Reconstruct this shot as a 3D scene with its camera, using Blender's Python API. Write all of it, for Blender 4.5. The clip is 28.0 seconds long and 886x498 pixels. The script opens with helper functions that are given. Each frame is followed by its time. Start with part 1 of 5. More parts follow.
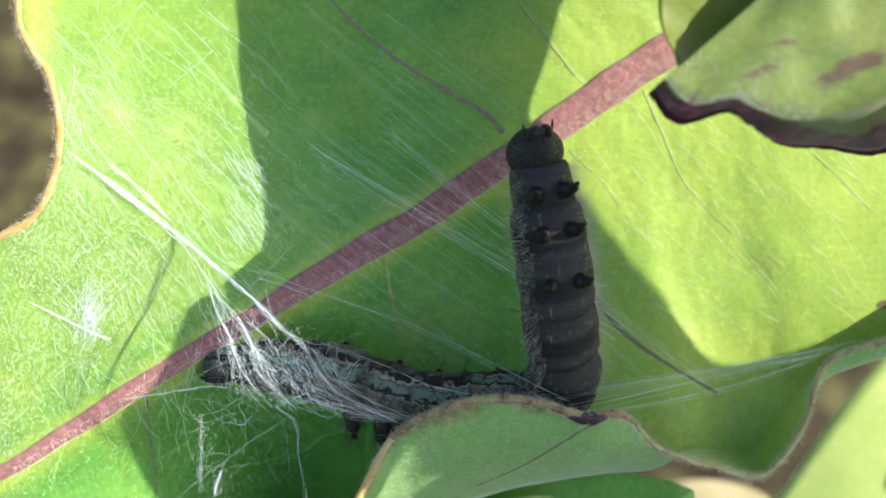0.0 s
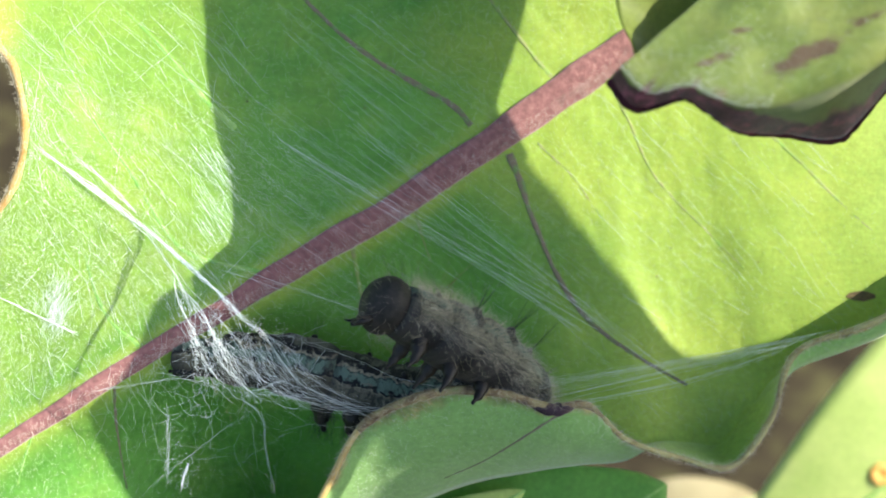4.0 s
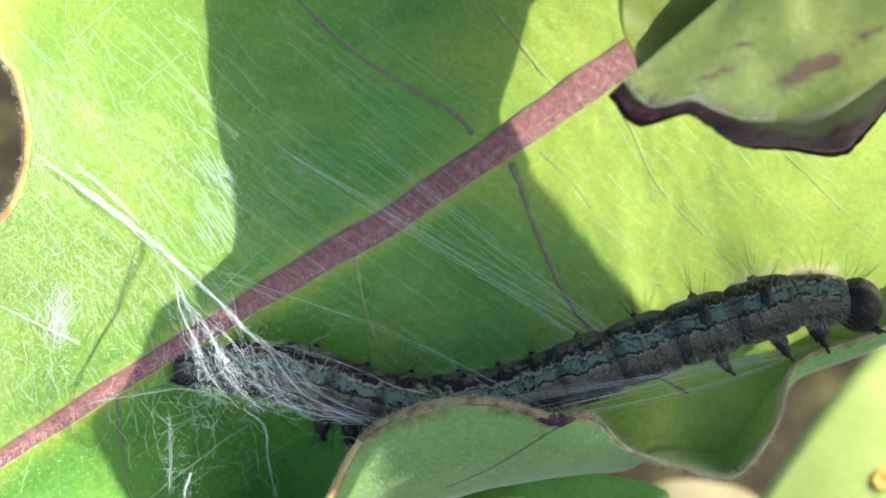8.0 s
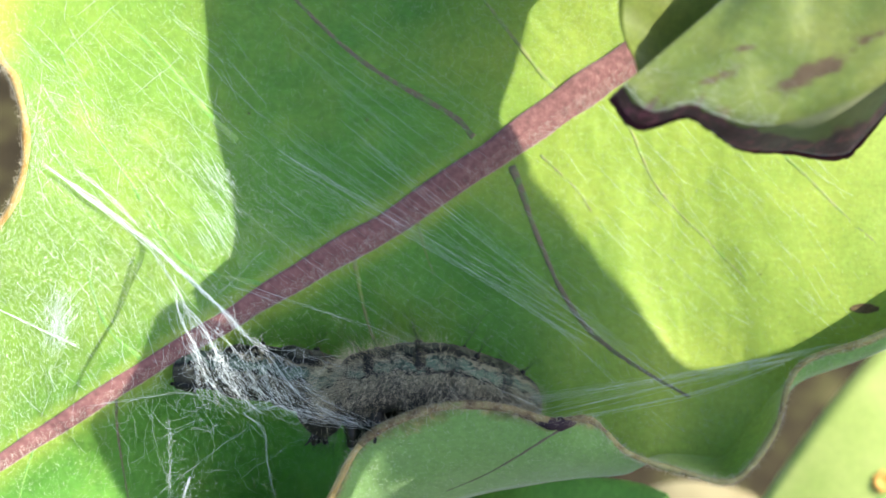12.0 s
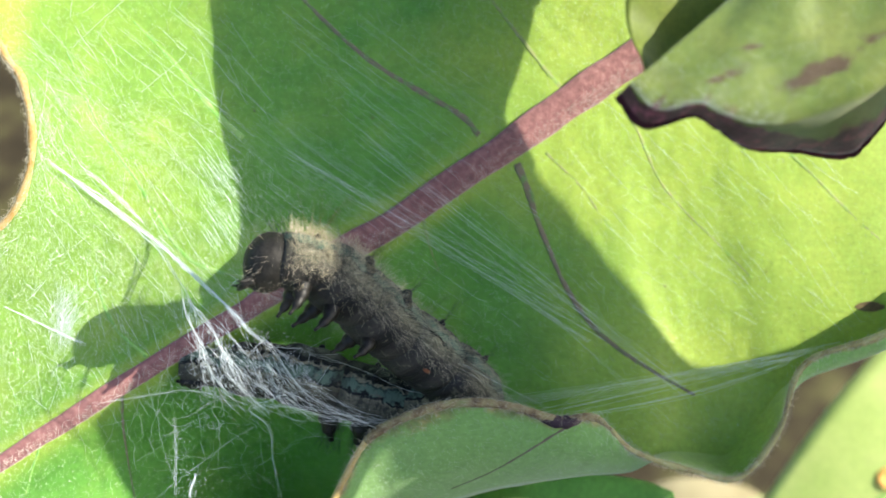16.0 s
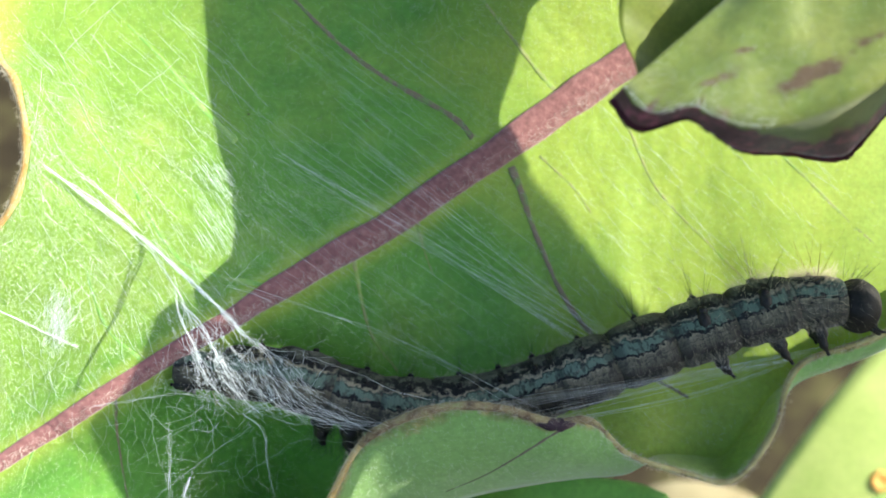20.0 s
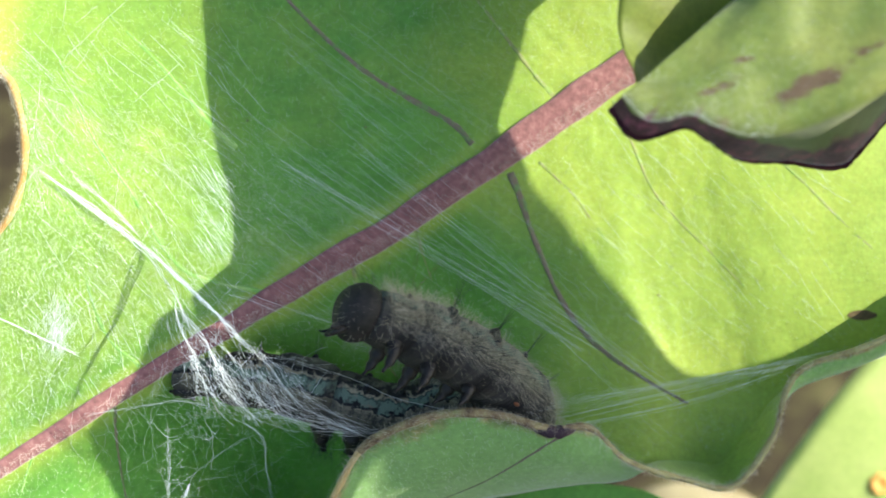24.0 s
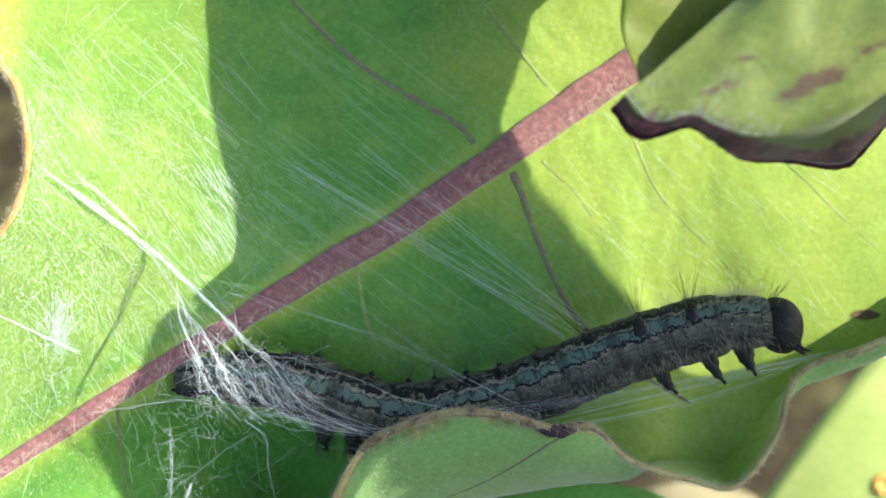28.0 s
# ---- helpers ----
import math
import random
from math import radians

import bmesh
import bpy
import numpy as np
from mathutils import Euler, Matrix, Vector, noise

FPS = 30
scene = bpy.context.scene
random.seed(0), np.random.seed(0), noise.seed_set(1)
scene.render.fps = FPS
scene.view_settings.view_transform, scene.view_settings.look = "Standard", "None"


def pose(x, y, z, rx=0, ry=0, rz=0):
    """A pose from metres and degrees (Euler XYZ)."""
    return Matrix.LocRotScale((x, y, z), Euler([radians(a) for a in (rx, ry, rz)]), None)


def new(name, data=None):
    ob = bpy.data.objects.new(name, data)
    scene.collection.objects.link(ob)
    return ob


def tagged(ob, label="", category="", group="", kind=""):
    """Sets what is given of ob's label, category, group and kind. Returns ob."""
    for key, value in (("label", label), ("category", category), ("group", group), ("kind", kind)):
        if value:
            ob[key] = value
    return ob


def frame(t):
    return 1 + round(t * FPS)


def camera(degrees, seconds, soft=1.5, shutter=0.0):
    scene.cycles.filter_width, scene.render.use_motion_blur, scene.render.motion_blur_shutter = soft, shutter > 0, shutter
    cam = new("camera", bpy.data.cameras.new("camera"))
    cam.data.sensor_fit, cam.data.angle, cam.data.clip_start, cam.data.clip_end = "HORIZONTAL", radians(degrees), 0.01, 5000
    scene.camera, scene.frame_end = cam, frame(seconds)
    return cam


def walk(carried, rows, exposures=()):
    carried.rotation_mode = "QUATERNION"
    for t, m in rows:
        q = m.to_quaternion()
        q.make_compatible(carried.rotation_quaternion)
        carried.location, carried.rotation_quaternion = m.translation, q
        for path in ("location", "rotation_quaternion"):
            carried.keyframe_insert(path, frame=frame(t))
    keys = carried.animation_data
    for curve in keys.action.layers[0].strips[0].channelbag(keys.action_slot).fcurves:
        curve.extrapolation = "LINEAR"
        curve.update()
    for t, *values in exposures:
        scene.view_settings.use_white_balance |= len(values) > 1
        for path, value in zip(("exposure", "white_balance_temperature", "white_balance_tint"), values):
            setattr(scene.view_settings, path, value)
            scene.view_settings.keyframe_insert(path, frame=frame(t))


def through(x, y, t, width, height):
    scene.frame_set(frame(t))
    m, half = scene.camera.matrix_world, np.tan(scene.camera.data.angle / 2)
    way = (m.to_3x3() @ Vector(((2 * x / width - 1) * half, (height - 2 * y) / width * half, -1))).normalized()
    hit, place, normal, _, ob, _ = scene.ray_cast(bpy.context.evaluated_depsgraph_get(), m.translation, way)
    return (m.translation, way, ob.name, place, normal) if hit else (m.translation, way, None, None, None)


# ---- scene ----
from mathutils.bvhtree import BVHTree

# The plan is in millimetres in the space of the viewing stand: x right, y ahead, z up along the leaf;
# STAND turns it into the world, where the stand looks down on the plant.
MM = 0.001
METRES, EYE, TILT, LEAN, TURN = 0.008, 0.35, -45.0, 0.0, 0.0
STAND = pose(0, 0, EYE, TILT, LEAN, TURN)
cam = camera(48.8, 28.0, soft=1.6)
cam.data.dof.use_dof = True
cam.data.dof.focus_distance = 0.0487
cam.data.dof.aperture_fstop = 42.0
ROWS = [
    (0.0, 0.0, 0.0, 0.0, 0.0, 0.0, -0.0),
    (0.5, 0.0727, 0.004, -0.0811, -0.02, 0.1, 0.1),
    (1.0, 0.0989, 0.0006, -0.163, 0.1, 0.06, 0.04),
    (1.5, 0.1133, -0.0094, -0.1165, 0.14, 0.08, 0.02),
    (2.0, 0.1423, 0.0011, -0.0613, 0.16, 0.28, 0.11),
    (2.5, 0.0794, -0.0003, -0.0854, 0.25, 0.26, 0.1),
    (3.0, 0.0963, 0.0003, -0.0702, 0.04, 0.06, 0.12),
    (3.5, 0.184, -0.0035, -0.0813, 0.02, 0.15, 0.2),
    (5.5, 0.2476, -0.002, 0.0182, 0.18, 0.0, 0.22),
    (6.0, 0.2374, 0.0077, 0.0188, 0.52, -0.2, 0.14),
    (6.5, 0.2225, -0.0024, 0.018, 0.54, -0.24, 0.13),
    (7.0, 0.2512, -0.0088, 0.0227, 0.05, -0.23, 0.2),
    (7.5, 0.2313, -0.007, 0.016, 0.07, -0.17, 0.17),
    (8.0, 0.212, -0.0025, 0.0154, 0.09, -0.03, 0.15),
    (8.5, 0.2115, -0.0058, 0.0173, -0.04, 0.06, 0.2),
    (9.0, 0.2236, -0.0048, 0.0187, 0.11, -0.05, 0.14),
    (9.5, 0.2361, -0.0078, 0.0205, 0.1, -0.1, 0.16),
    (10.0, 0.2293, 0.0004, 0.0301, 0.15, -0.1, 0.16),
    (10.5, 0.221, 0.0076, 0.043, 0.23, -0.08, 0.15),
    (11.0, 0.2237, 0.0085, 0.0494, 0.17, -0.05, 0.17),
    (11.5, 0.2277, 0.0054, 0.0501, 0.11, -0.11, 0.16),
    (12.0, 0.2233, 0.012, 0.0453, 0.18, -0.1, 0.15),
    (12.5, 0.2178, 0.0049, 0.0462, 0.15, -0.15, 0.15),
    (14.5, 0.2043, 0.0038, 0.0628, 0.1, -0.2, 0.16),
    (15.0, 0.2034, 0.0078, 0.0585, 0.02, -0.27, 0.12),
    (15.5, 0.2028, 0.007, 0.0606, 0.1, -0.29, 0.11),
    (16.0, 0.2018, 0.0098, 0.0606, 0.31, -0.36, 0.1),
    (16.5, 0.2017, -0.0083, 0.0605, 0.12, -0.25, 0.16),
    (17.0, 0.2102, 0.0029, 0.0539, 0.02, -0.25, 0.15),
    (17.5, 0.2102, -0.0003, 0.0522, 0.15, -0.32, 0.12),
    (18.0, 0.2098, -0.0005, 0.0526, 0.2, -0.24, 0.13),
    (18.5, 0.2114, 0.004, 0.0513, 0.09, -0.08, 0.17),
    (19.0, 0.2125, 0.0052, 0.0516, 0.09, -0.1, 0.13),
    (19.5, 0.2103, -0.0006, 0.0587, 0.06, -0.3, 0.12),
    (20.0, 0.2068, 0.0051, 0.0565, 0.01, -0.15, 0.14),
    (20.5, 0.2066, 0.0026, 0.0569, 0.0, -0.05, 0.16),
    (21.0, 0.2073, 0.0068, 0.0533, 0.05, -0.02, 0.15),
    (21.5, 0.208, 0.0072, 0.0515, 0.04, 0.01, 0.16),
    (23.5, 0.2004, 0.0053, 0.1136, -0.09, -0.27, 0.19),
    (24.0, 0.2115, 0.006, 0.1126, 0.0, -0.26, 0.16),
    (24.5, 0.2113, 0.0084, 0.1123, 0.15, -0.36, 0.14),
    (25.0, 0.2128, 0.0122, 0.1113, 0.16, -0.33, 0.14),
    (25.5, 0.2099, 0.014, 0.1123, 0.17, -0.27, 0.13),
    (26.0, 0.2134, 0.0115, 0.1138, 0.25, -0.32, 0.12),
    (26.5, 0.2148, 0.0068, 0.1129, 0.14, -0.31, 0.12),
    (27.0, 0.2147, 0.0099, 0.1117, 0.14, -0.36, 0.13),
    (27.5, 0.2144, 0.0099, 0.1114, 0.15, -0.34, 0.11),
    (28.0, 0.2149, 0.0099, 0.1102, 0.18, -0.29, 0.11),
]
walk(cam, [(t, STAND @ pose(METRES * x, METRES * y, METRES * z, 90 + pitch, roll, yaw)) for t, x, y, z, yaw, pitch, roll in ROWS],
     exposures=[(0.0, 1.16), (28.0, 1.16)])

# ---- light: one sun and a clear sky ----
SUN = Vector((0.80, -0.50, 0.34)).normalized()          # towards the sun, in the stand's space
sun_way = STAND.to_3x3() @ SUN
sun = new("sun", bpy.data.lights.new("sun", "SUN"))
sun.data.energy, sun.data.angle, sun.data.color = 5.0, radians(0.45), (1.0, 0.935, 0.80)
sun.matrix_world = Matrix.Translation((0, 0, 2)) @ sun_way.to_track_quat("Z", "Y").to_matrix().to_4x4()
world = bpy.data.worlds.new("sky")
scene.world = world
world.use_nodes = True
sky = world.node_tree.nodes.new("ShaderNodeTexSky")
sky.sky_type, sky.sun_disc = "NISHITA", False
sky.air_density, sky.dust_density, sky.ozone_density = 0.95, 1.5, 1.0
sky.sun_elevation = math.asin(sun_way.z)
sky.sun_rotation = math.atan2(sun_way.x, sun_way.y)
world.node_tree.nodes["Background"].inputs[1].default_value = 0.15
world.node_tree.links.new(sky.outputs[0], world.node_tree.nodes["Background"].inputs[0])


# ---- helpers of this scene ----
def W(p):
    """From millimetres of the plan to the world."""
    return STAND @ (Vector(p) * MM)


def crom(pts, n):
    """n places along a smooth curve through the points."""
    pts = [Vector(p) for p in pts]
    out = []
    for i in range(n):
        u = i / (n - 1) * (len(pts) - 1)
        k = min(int(u), len(pts) - 2)
        f = u - k
        b, c = pts[k], pts[k + 1]
        a = pts[k - 1] if k else b * 2 - c
        d = pts[k + 2] if k + 2 < len(pts) else c * 2 - b
        out.append(0.5 * (b * 2 + (c - a) * f + (a * 2 - b * 5 + c * 4 - d) * f * f + (b * 3 - a - c * 3 + d) * f ** 3))
    return out


def part(name, bm, material, parent=None, label="", smooth=True):
    """Links a bmesh as one mesh object, under its thing where there is one. The mesh is in metres of the parent's space."""
    me = bpy.data.meshes.new(name)
    bm.to_mesh(me)
    bm.free()
    if smooth:
        me.shade_smooth()
    for m in material if isinstance(material, (list, tuple)) else [material]:
        me.materials.append(m)
    ob = new(name, me)
    if parent:
        ob.parent = parent
    if label:
        tagged(ob, label)
    return ob


def grid_mesh(bm, rows, mask=None, attr=None, value=None):
    """Faces between rows of world places."""
    vs = [[bm.verts.new(p) for p in r] for r in rows]
    if attr:
        for i, r in enumerate(vs):
            for j, v in enumerate(r):
                v[attr] = value(i, j)
    for i in range(len(vs) - 1):
        for j in range(len(vs[0]) - 1):
            bm.faces.new((vs[i][j], vs[i][j + 1], vs[i + 1][j + 1], vs[i + 1][j]))
    return vs


def tube(bm, pts, radius, sides=6, flat=1.0, across=None):
    """A tube along the places; radius: a number or a function of 0..1. flat squeezes it along across."""
    n = len(pts)
    up = Vector((0.3, -0.8, 0.52))
    rings = []
    for i, p in enumerate(pts):
        t = (pts[min(i + 1, n - 1)] - pts[max(i - 1, 0)])
        t = t.normalized() if t.length > 1e-12 else Vector((1, 0, 0))
        a = t.cross(across or up)
        a = a.normalized() if a.length > 1e-6 else t.orthogonal().normalized()
        b = t.cross(a).normalized()
        r = radius(i / (n - 1)) if callable(radius) else radius
        rings.append([bm.verts.new(p + a * math.cos(k * math.tau / sides) * r + b * math.sin(k * math.tau / sides) * r * flat) for k in range(sides)])
    for i in range(n - 1):
        for k in range(sides):
            bm.faces.new((rings[i][k], rings[i][(k + 1) % sides], rings[i + 1][(k + 1) % sides], rings[i + 1][k]))
    bm.faces.new(rings[0][::-1])
    bm.faces.new(rings[-1])


# ---- materials ----
def nodes_of(name):
    m = bpy.data.materials.new(name)
    m.use_nodes = True
    nt = m.node_tree
    nt.nodes.clear()
    out = nt.nodes.new("ShaderNodeOutputMaterial")
    return m, nt, out


def add(nt, kind, **values):
    n = nt.nodes.new("ShaderNode" + kind)
    for k, v in values.items():
        n.inputs[k].default_value = v
    return n


def ramp(nt, stops, source):
    r = nt.nodes.new("ShaderNodeValToRGB")
    while len(r.color_ramp.elements) < len(stops):
        r.color_ramp.elements.new(0.5)
    for e, (p, c) in zip(r.color_ramp.elements, stops):
        e.position, e.color = p, (*c, 1) if len(c) == 3 else c
    nt.links.new(source, r.inputs[0])
    return r.outputs[0]


def mixed(nt, fac, a, b, kind="MIX"):
    m = nt.nodes.new("ShaderNodeMix")
    m.data_type, m.blend_type = "RGBA", kind
    for sock, val in ((m.inputs[0], fac), (m.inputs[6], a), (m.inputs[7], b)):
        if isinstance(val, (int, float)):
            sock.default_value = val
        elif isinstance(val, tuple):
            sock.default_value = (*val, 1)
        else:
            nt.links.new(val, sock)
    return m.outputs[2]


def noise_of(nt, scale, detail=3.0, rough=0.5, coord=None, stretch=None):
    co = coord or nt.nodes.new("ShaderNodeTexCoord").outputs["Object"]
    if stretch:
        mp = nt.nodes.new("ShaderNodeMapping")
        mp.inputs["Scale"].default_value = stretch
        nt.links.new(co, mp.inputs[0])
        co = mp.outputs[0]
    n = add(nt, "TexNoise", Scale=scale, Detail=detail, Roughness=rough)
    nt.links.new(co, n.inputs["Vector"])
    return n.outputs["Fac"]


def leaf_material(name, dark, light, yellow_tone, through=0.35, rim=None, spots=None, gloss=0.5, cell=0.10, sun_edge_yellow=0.0):
    """A hairy leaf: faint cells of fine veins, cloudy tone, yellow in patches, along the midrib and painted in for
    sunlight, a rim pigment near the margin, light passing through.
    """
    m, nt, out = nodes_of(name)
    L = nt.links.new
    co = nt.nodes.new("ShaderNodeTexCoord").outputs["Object"]
    bent = nt.nodes.new("ShaderNodeVectorMath")
    bent.operation = "MULTIPLY_ADD"
    wob = add(nt, "TexNoise", Scale=1500.0, Detail=2.0)
    L(co, wob.inputs["Vector"])
    L(wob.outputs["Color"], bent.inputs[0])
    bent.inputs[1].default_value = (0.0005, 0.0005, 0.0005)
    L(co, bent.inputs[2])
    fine = add(nt, "TexVoronoi", Scale=1500.0)
    fine.feature = "DISTANCE_TO_EDGE"
    L(bent.outputs[0], fine.inputs["Vector"])
    col = ramp(nt, [(0.25, dark), (0.75, light)], noise_of(nt, 260.0, 5.0, 0.6))
    patch = ramp(nt, [(0.48, (0, 0, 0)), (0.78, (0.38, 0.38, 0.38))], noise_of(nt, 190.0, 5.0, 0.6))
    if sun_edge_yellow:
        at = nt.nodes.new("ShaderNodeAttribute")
        at.attribute_name = "sun_edge_yellow"
        patch = mixed(nt, 1.0, patch, mixed(nt, 1.0, at.outputs["Color"], (sun_edge_yellow, sun_edge_yellow, sun_edge_yellow), "MULTIPLY"), "ADD")
    col = mixed(nt, patch, col, yellow_tone)
    cells = ramp(nt, [(0.0, (1, 1, 1)), (0.10, (0, 0, 0))], fine.outputs["Distance"])
    col = mixed(nt, mixed(nt, 1.0, cells, (cell, cell, cell), "MULTIPLY"), col, tuple(min(1, c * 1.6) for c in light))
    grain = noise_of(nt, 3000.0, 3.0, 0.7)
    col = mixed(nt, 0.3, col, ramp(nt, [(0.30, (0.25, 0.25, 0.25)), (0.72, (0.77, 0.77, 0.77))], grain), "OVERLAY")
    speck = ramp(nt, [(0.74, (0, 0, 0)), (0.80, (0.4, 0.4, 0.4))], noise_of(nt, 900.0, 2.0))
    col = mixed(nt, speck, col, tuple(c * 0.55 for c in dark))
    if spots:
        bl = nt.nodes.new("ShaderNodeAttribute")
        bl.attribute_name = "blotch"
        frayed = nt.nodes.new("ShaderNodeMath")
        frayed.operation = "MULTIPLY_ADD"
        L(noise_of(nt, 1300.0, 6.0, 0.7, stretch=(0.5, 1.2, 1.2)), frayed.inputs[0])
        frayed.inputs[1].default_value = 1.5
        L(bl.outputs["Fac"], frayed.inputs[2])
        scaled = nt.nodes.new("ShaderNodeMath")
        scaled.operation = "MULTIPLY"
        L(frayed.outputs[0], scaled.inputs[0])
        scaled.inputs[1].default_value = 0.6
        col = mixed(nt, ramp(nt, [(0.66, (0, 0, 0)), (0.8, (0.85, 0.85, 0.85))], scaled.outputs[0]), col, spots)
    if rim:
        at = nt.nodes.new("ShaderNodeAttribute")
        at.attribute_name = "margin"
        jag = nt.nodes.new("ShaderNodeMath")
        jag.operation = "MULTIPLY_ADD"
        L(noise_of(nt, 420.0, 5.0, 0.65), jag.inputs[0])
        jag.inputs[1].default_value = 0.55
        L(at.outputs["Fac"], jag.inputs[2])
        dried = ramp(nt, [(0.35, tuple(c * 0.55 for c in rim)), (0.5, rim), (0.6, (rim[0] * 2.2, rim[1] * 1.6, rim[2] * 2.2)), (0.75, tuple(min(1, c * 2.6 + 0.06) for c in rim))], noise_of(nt, 1100.0, 4.0, 0.65))
        col = mixed(nt, ramp(nt, [(0.80, (0, 0, 0)), (0.97, (1, 1, 1))], jag.outputs[0]), col, dried)
    p = add(nt, "BsdfPrincipled", Roughness=gloss)
    p.inputs["Specular IOR Level"].default_value = 0.3
    p.inputs["Sheen Weight"].default_value = 0.42
    p.inputs["Sheen Roughness"].default_value = 0.45
    L(col, p.inputs["Base Color"])
    tr = nt.nodes.new("ShaderNodeBsdfTranslucent")
    L(mixed(nt, 1.0, col, (1.0, 1.0, 0.45), "MULTIPLY"), tr.inputs[0])
    mix = add(nt, "MixShader", Fac=through)
    bump = add(nt, "Bump", Strength=0.45, Distance=0.00006)
    L(mixed(nt, 0.06, noise_of(nt, 4200.0, 3.0, 0.7), cells), bump.inputs["Height"])
    L(bump.outputs[0], p.inputs["Normal"])
    L(p.outputs[0], mix.inputs[1])
    L(tr.outputs[0], mix.inputs[2])
    L(mix.outputs[0], out.inputs[0])
    return m


def plain_material(name, stops, scale, rough=0.6, spec=0.3, bump=0.0, bump_scale=None, stretch=None, sheen=0.0):
    m, nt, out = nodes_of(name)
    L = nt.links.new
    col = ramp(nt, stops, noise_of(nt, scale, 4.0, 0.6, stretch=stretch))
    p = add(nt, "BsdfPrincipled", Roughness=rough)
    p.inputs["Specular IOR Level"].default_value = spec
    p.inputs["Sheen Weight"].default_value = sheen
    L(col, p.inputs["Base Color"])
    if bump:
        b = add(nt, "Bump", Strength=0.5, Distance=bump)
        L(noise_of(nt, bump_scale or scale * 4, 3.0, stretch=stretch), b.inputs["Height"])
        L(b.outputs[0], p.inputs["Normal"])
    L(p.outputs[0], out.inputs[0])
    return m


LEAF = leaf_material("hairy_leaf", (0.08, 0.26, 0.033), (0.155, 0.37, 0.063), (0.385, 0.50, 0.08), rim=(0.35, 0.2, 0.04), sun_edge_yellow=0.9)
UNDER = leaf_material("leaf_underside", (0.21, 0.42, 0.11), (0.29, 0.51, 0.17), (0.26, 0.44, 0.15), rim=(0.26, 0.2, 0.08), cell=0.05)
TOPLEAF = leaf_material("curled_leaf", (0.085, 0.17, 0.03), (0.23, 0.28, 0.06), (0.38, 0.34, 0.09), 0.25, rim=(0.12, 0.045, 0.045), spots=(0.11, 0.055, 0.045))
FLAP_LEAF = leaf_material("olive_leaf", (0.12, 0.19, 0.02), (0.2, 0.25, 0.035), (0.3, 0.28, 0.05), 0.45)
# leaves out of view; their see-through share sets how bright the shade is
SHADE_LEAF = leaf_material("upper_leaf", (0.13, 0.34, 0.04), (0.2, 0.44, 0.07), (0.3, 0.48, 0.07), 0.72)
THIN_LEAF = leaf_material("thin_leaf", (0.24, 0.46, 0.05), (0.32, 0.56, 0.08), (0.4, 0.58, 0.08), 0.65)
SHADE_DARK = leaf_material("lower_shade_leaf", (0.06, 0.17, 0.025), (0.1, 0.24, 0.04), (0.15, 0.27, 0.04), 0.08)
FAR_LEAF = leaf_material("far_leaf", (0.34, 0.46, 0.11), (0.46, 0.56, 0.17), (0.6, 0.62, 0.25), 0.3)
ORANGE = plain_material("orange_petal", [(0.3, (0.6, 0.3, 0.06)), (0.7, (0.75, 0.42, 0.12))], 900.0, 0.6, 0.2)
DRY_LEAF = plain_material("dry_leaf", [(0.3, (0.2, 0.17, 0.09)), (0.7, (0.34, 0.3, 0.18))], 90.0, 0.8, 0.1)
# paler vein colour for the sunlit left blade, and lower leaves' midribs
VEIN_PALE = plain_material("pale_vein", [(0.4, (0.16, 0.36, 0.07)), (0.6, (0.25, 0.39, 0.12))], 1500.0, 0.65, 0.2)
RIB = plain_material("rose_midrib", [(0.3, (0.14, 0.066, 0.062)), (0.5, (0.215, 0.096, 0.092)), (0.64, (0.26, 0.128, 0.12)), (0.8, (0.42, 0.3, 0.26))], 2800.0, 0.75, 0.15, 0.00008, 5000.0, sheen=0.4)
VEIN = plain_material("pink_vein", [(0.36, (0.13, 0.22, 0.07)), (0.46, (0.15, 0.155, 0.08)), (0.58, (0.18, 0.135, 0.098)), (0.7, (0.15, 0.22, 0.08))], 1500.0, 0.7, 0.15)
# lighter copy of pink_vein, sunlight put into its colour; also on small veins
VEIN_FAINT = plain_material("faint_vein", [(0.36, (0.19, 0.34, 0.07)), (0.5, (0.23, 0.3, 0.09)), (0.64, (0.28, 0.28, 0.12)), (0.76, (0.24, 0.38, 0.08))], 1300.0, 0.7, 0.15)
LIP_VEIN = plain_material("mauve_vein", [(0.35, (0.15, 0.17, 0.09)), (0.55, (0.17, 0.15, 0.10)), (0.75, (0.18, 0.27, 0.11))], 1500.0, 0.7, 0.15)
EDGE = plain_material("brown_margin", [(0.30, (0.085, 0.06, 0.04)), (0.42, (0.17, 0.125, 0.07)), (0.55, (0.25, 0.2, 0.105)), (0.7, (0.23, 0.25, 0.10))], 1300.0, 0.85, 0.1, 0.0002, 4000.0)
EDGE_OLIVE = plain_material("olive_margin", [(0.30, (0.2, 0.15, 0.07)), (0.45, (0.32, 0.28, 0.12)), (0.6, (0.4, 0.37, 0.17)), (0.75, (0.3, 0.36, 0.13))], 1100.0, 0.85, 0.1, 0.0002, 4000.0)
BROWN_SPOT = plain_material("brown_spot", [(0.3, (0.07, 0.05, 0.03)), (0.6, (0.15, 0.11, 0.055)), (0.8, (0.22, 0.2, 0.08))], 1500.0, 0.8, 0.1)
EDGE_ORANGE = plain_material("orange_margin", [(0.3, (0.3, 0.17, 0.05)), (0.5, (0.42, 0.27, 0.09)), (0.65, (0.4, 0.33, 0.16)), (0.8, (0.24, 0.11, 0.04))], 900.0, 0.7, 0.15, 0.00008, 3000.0)
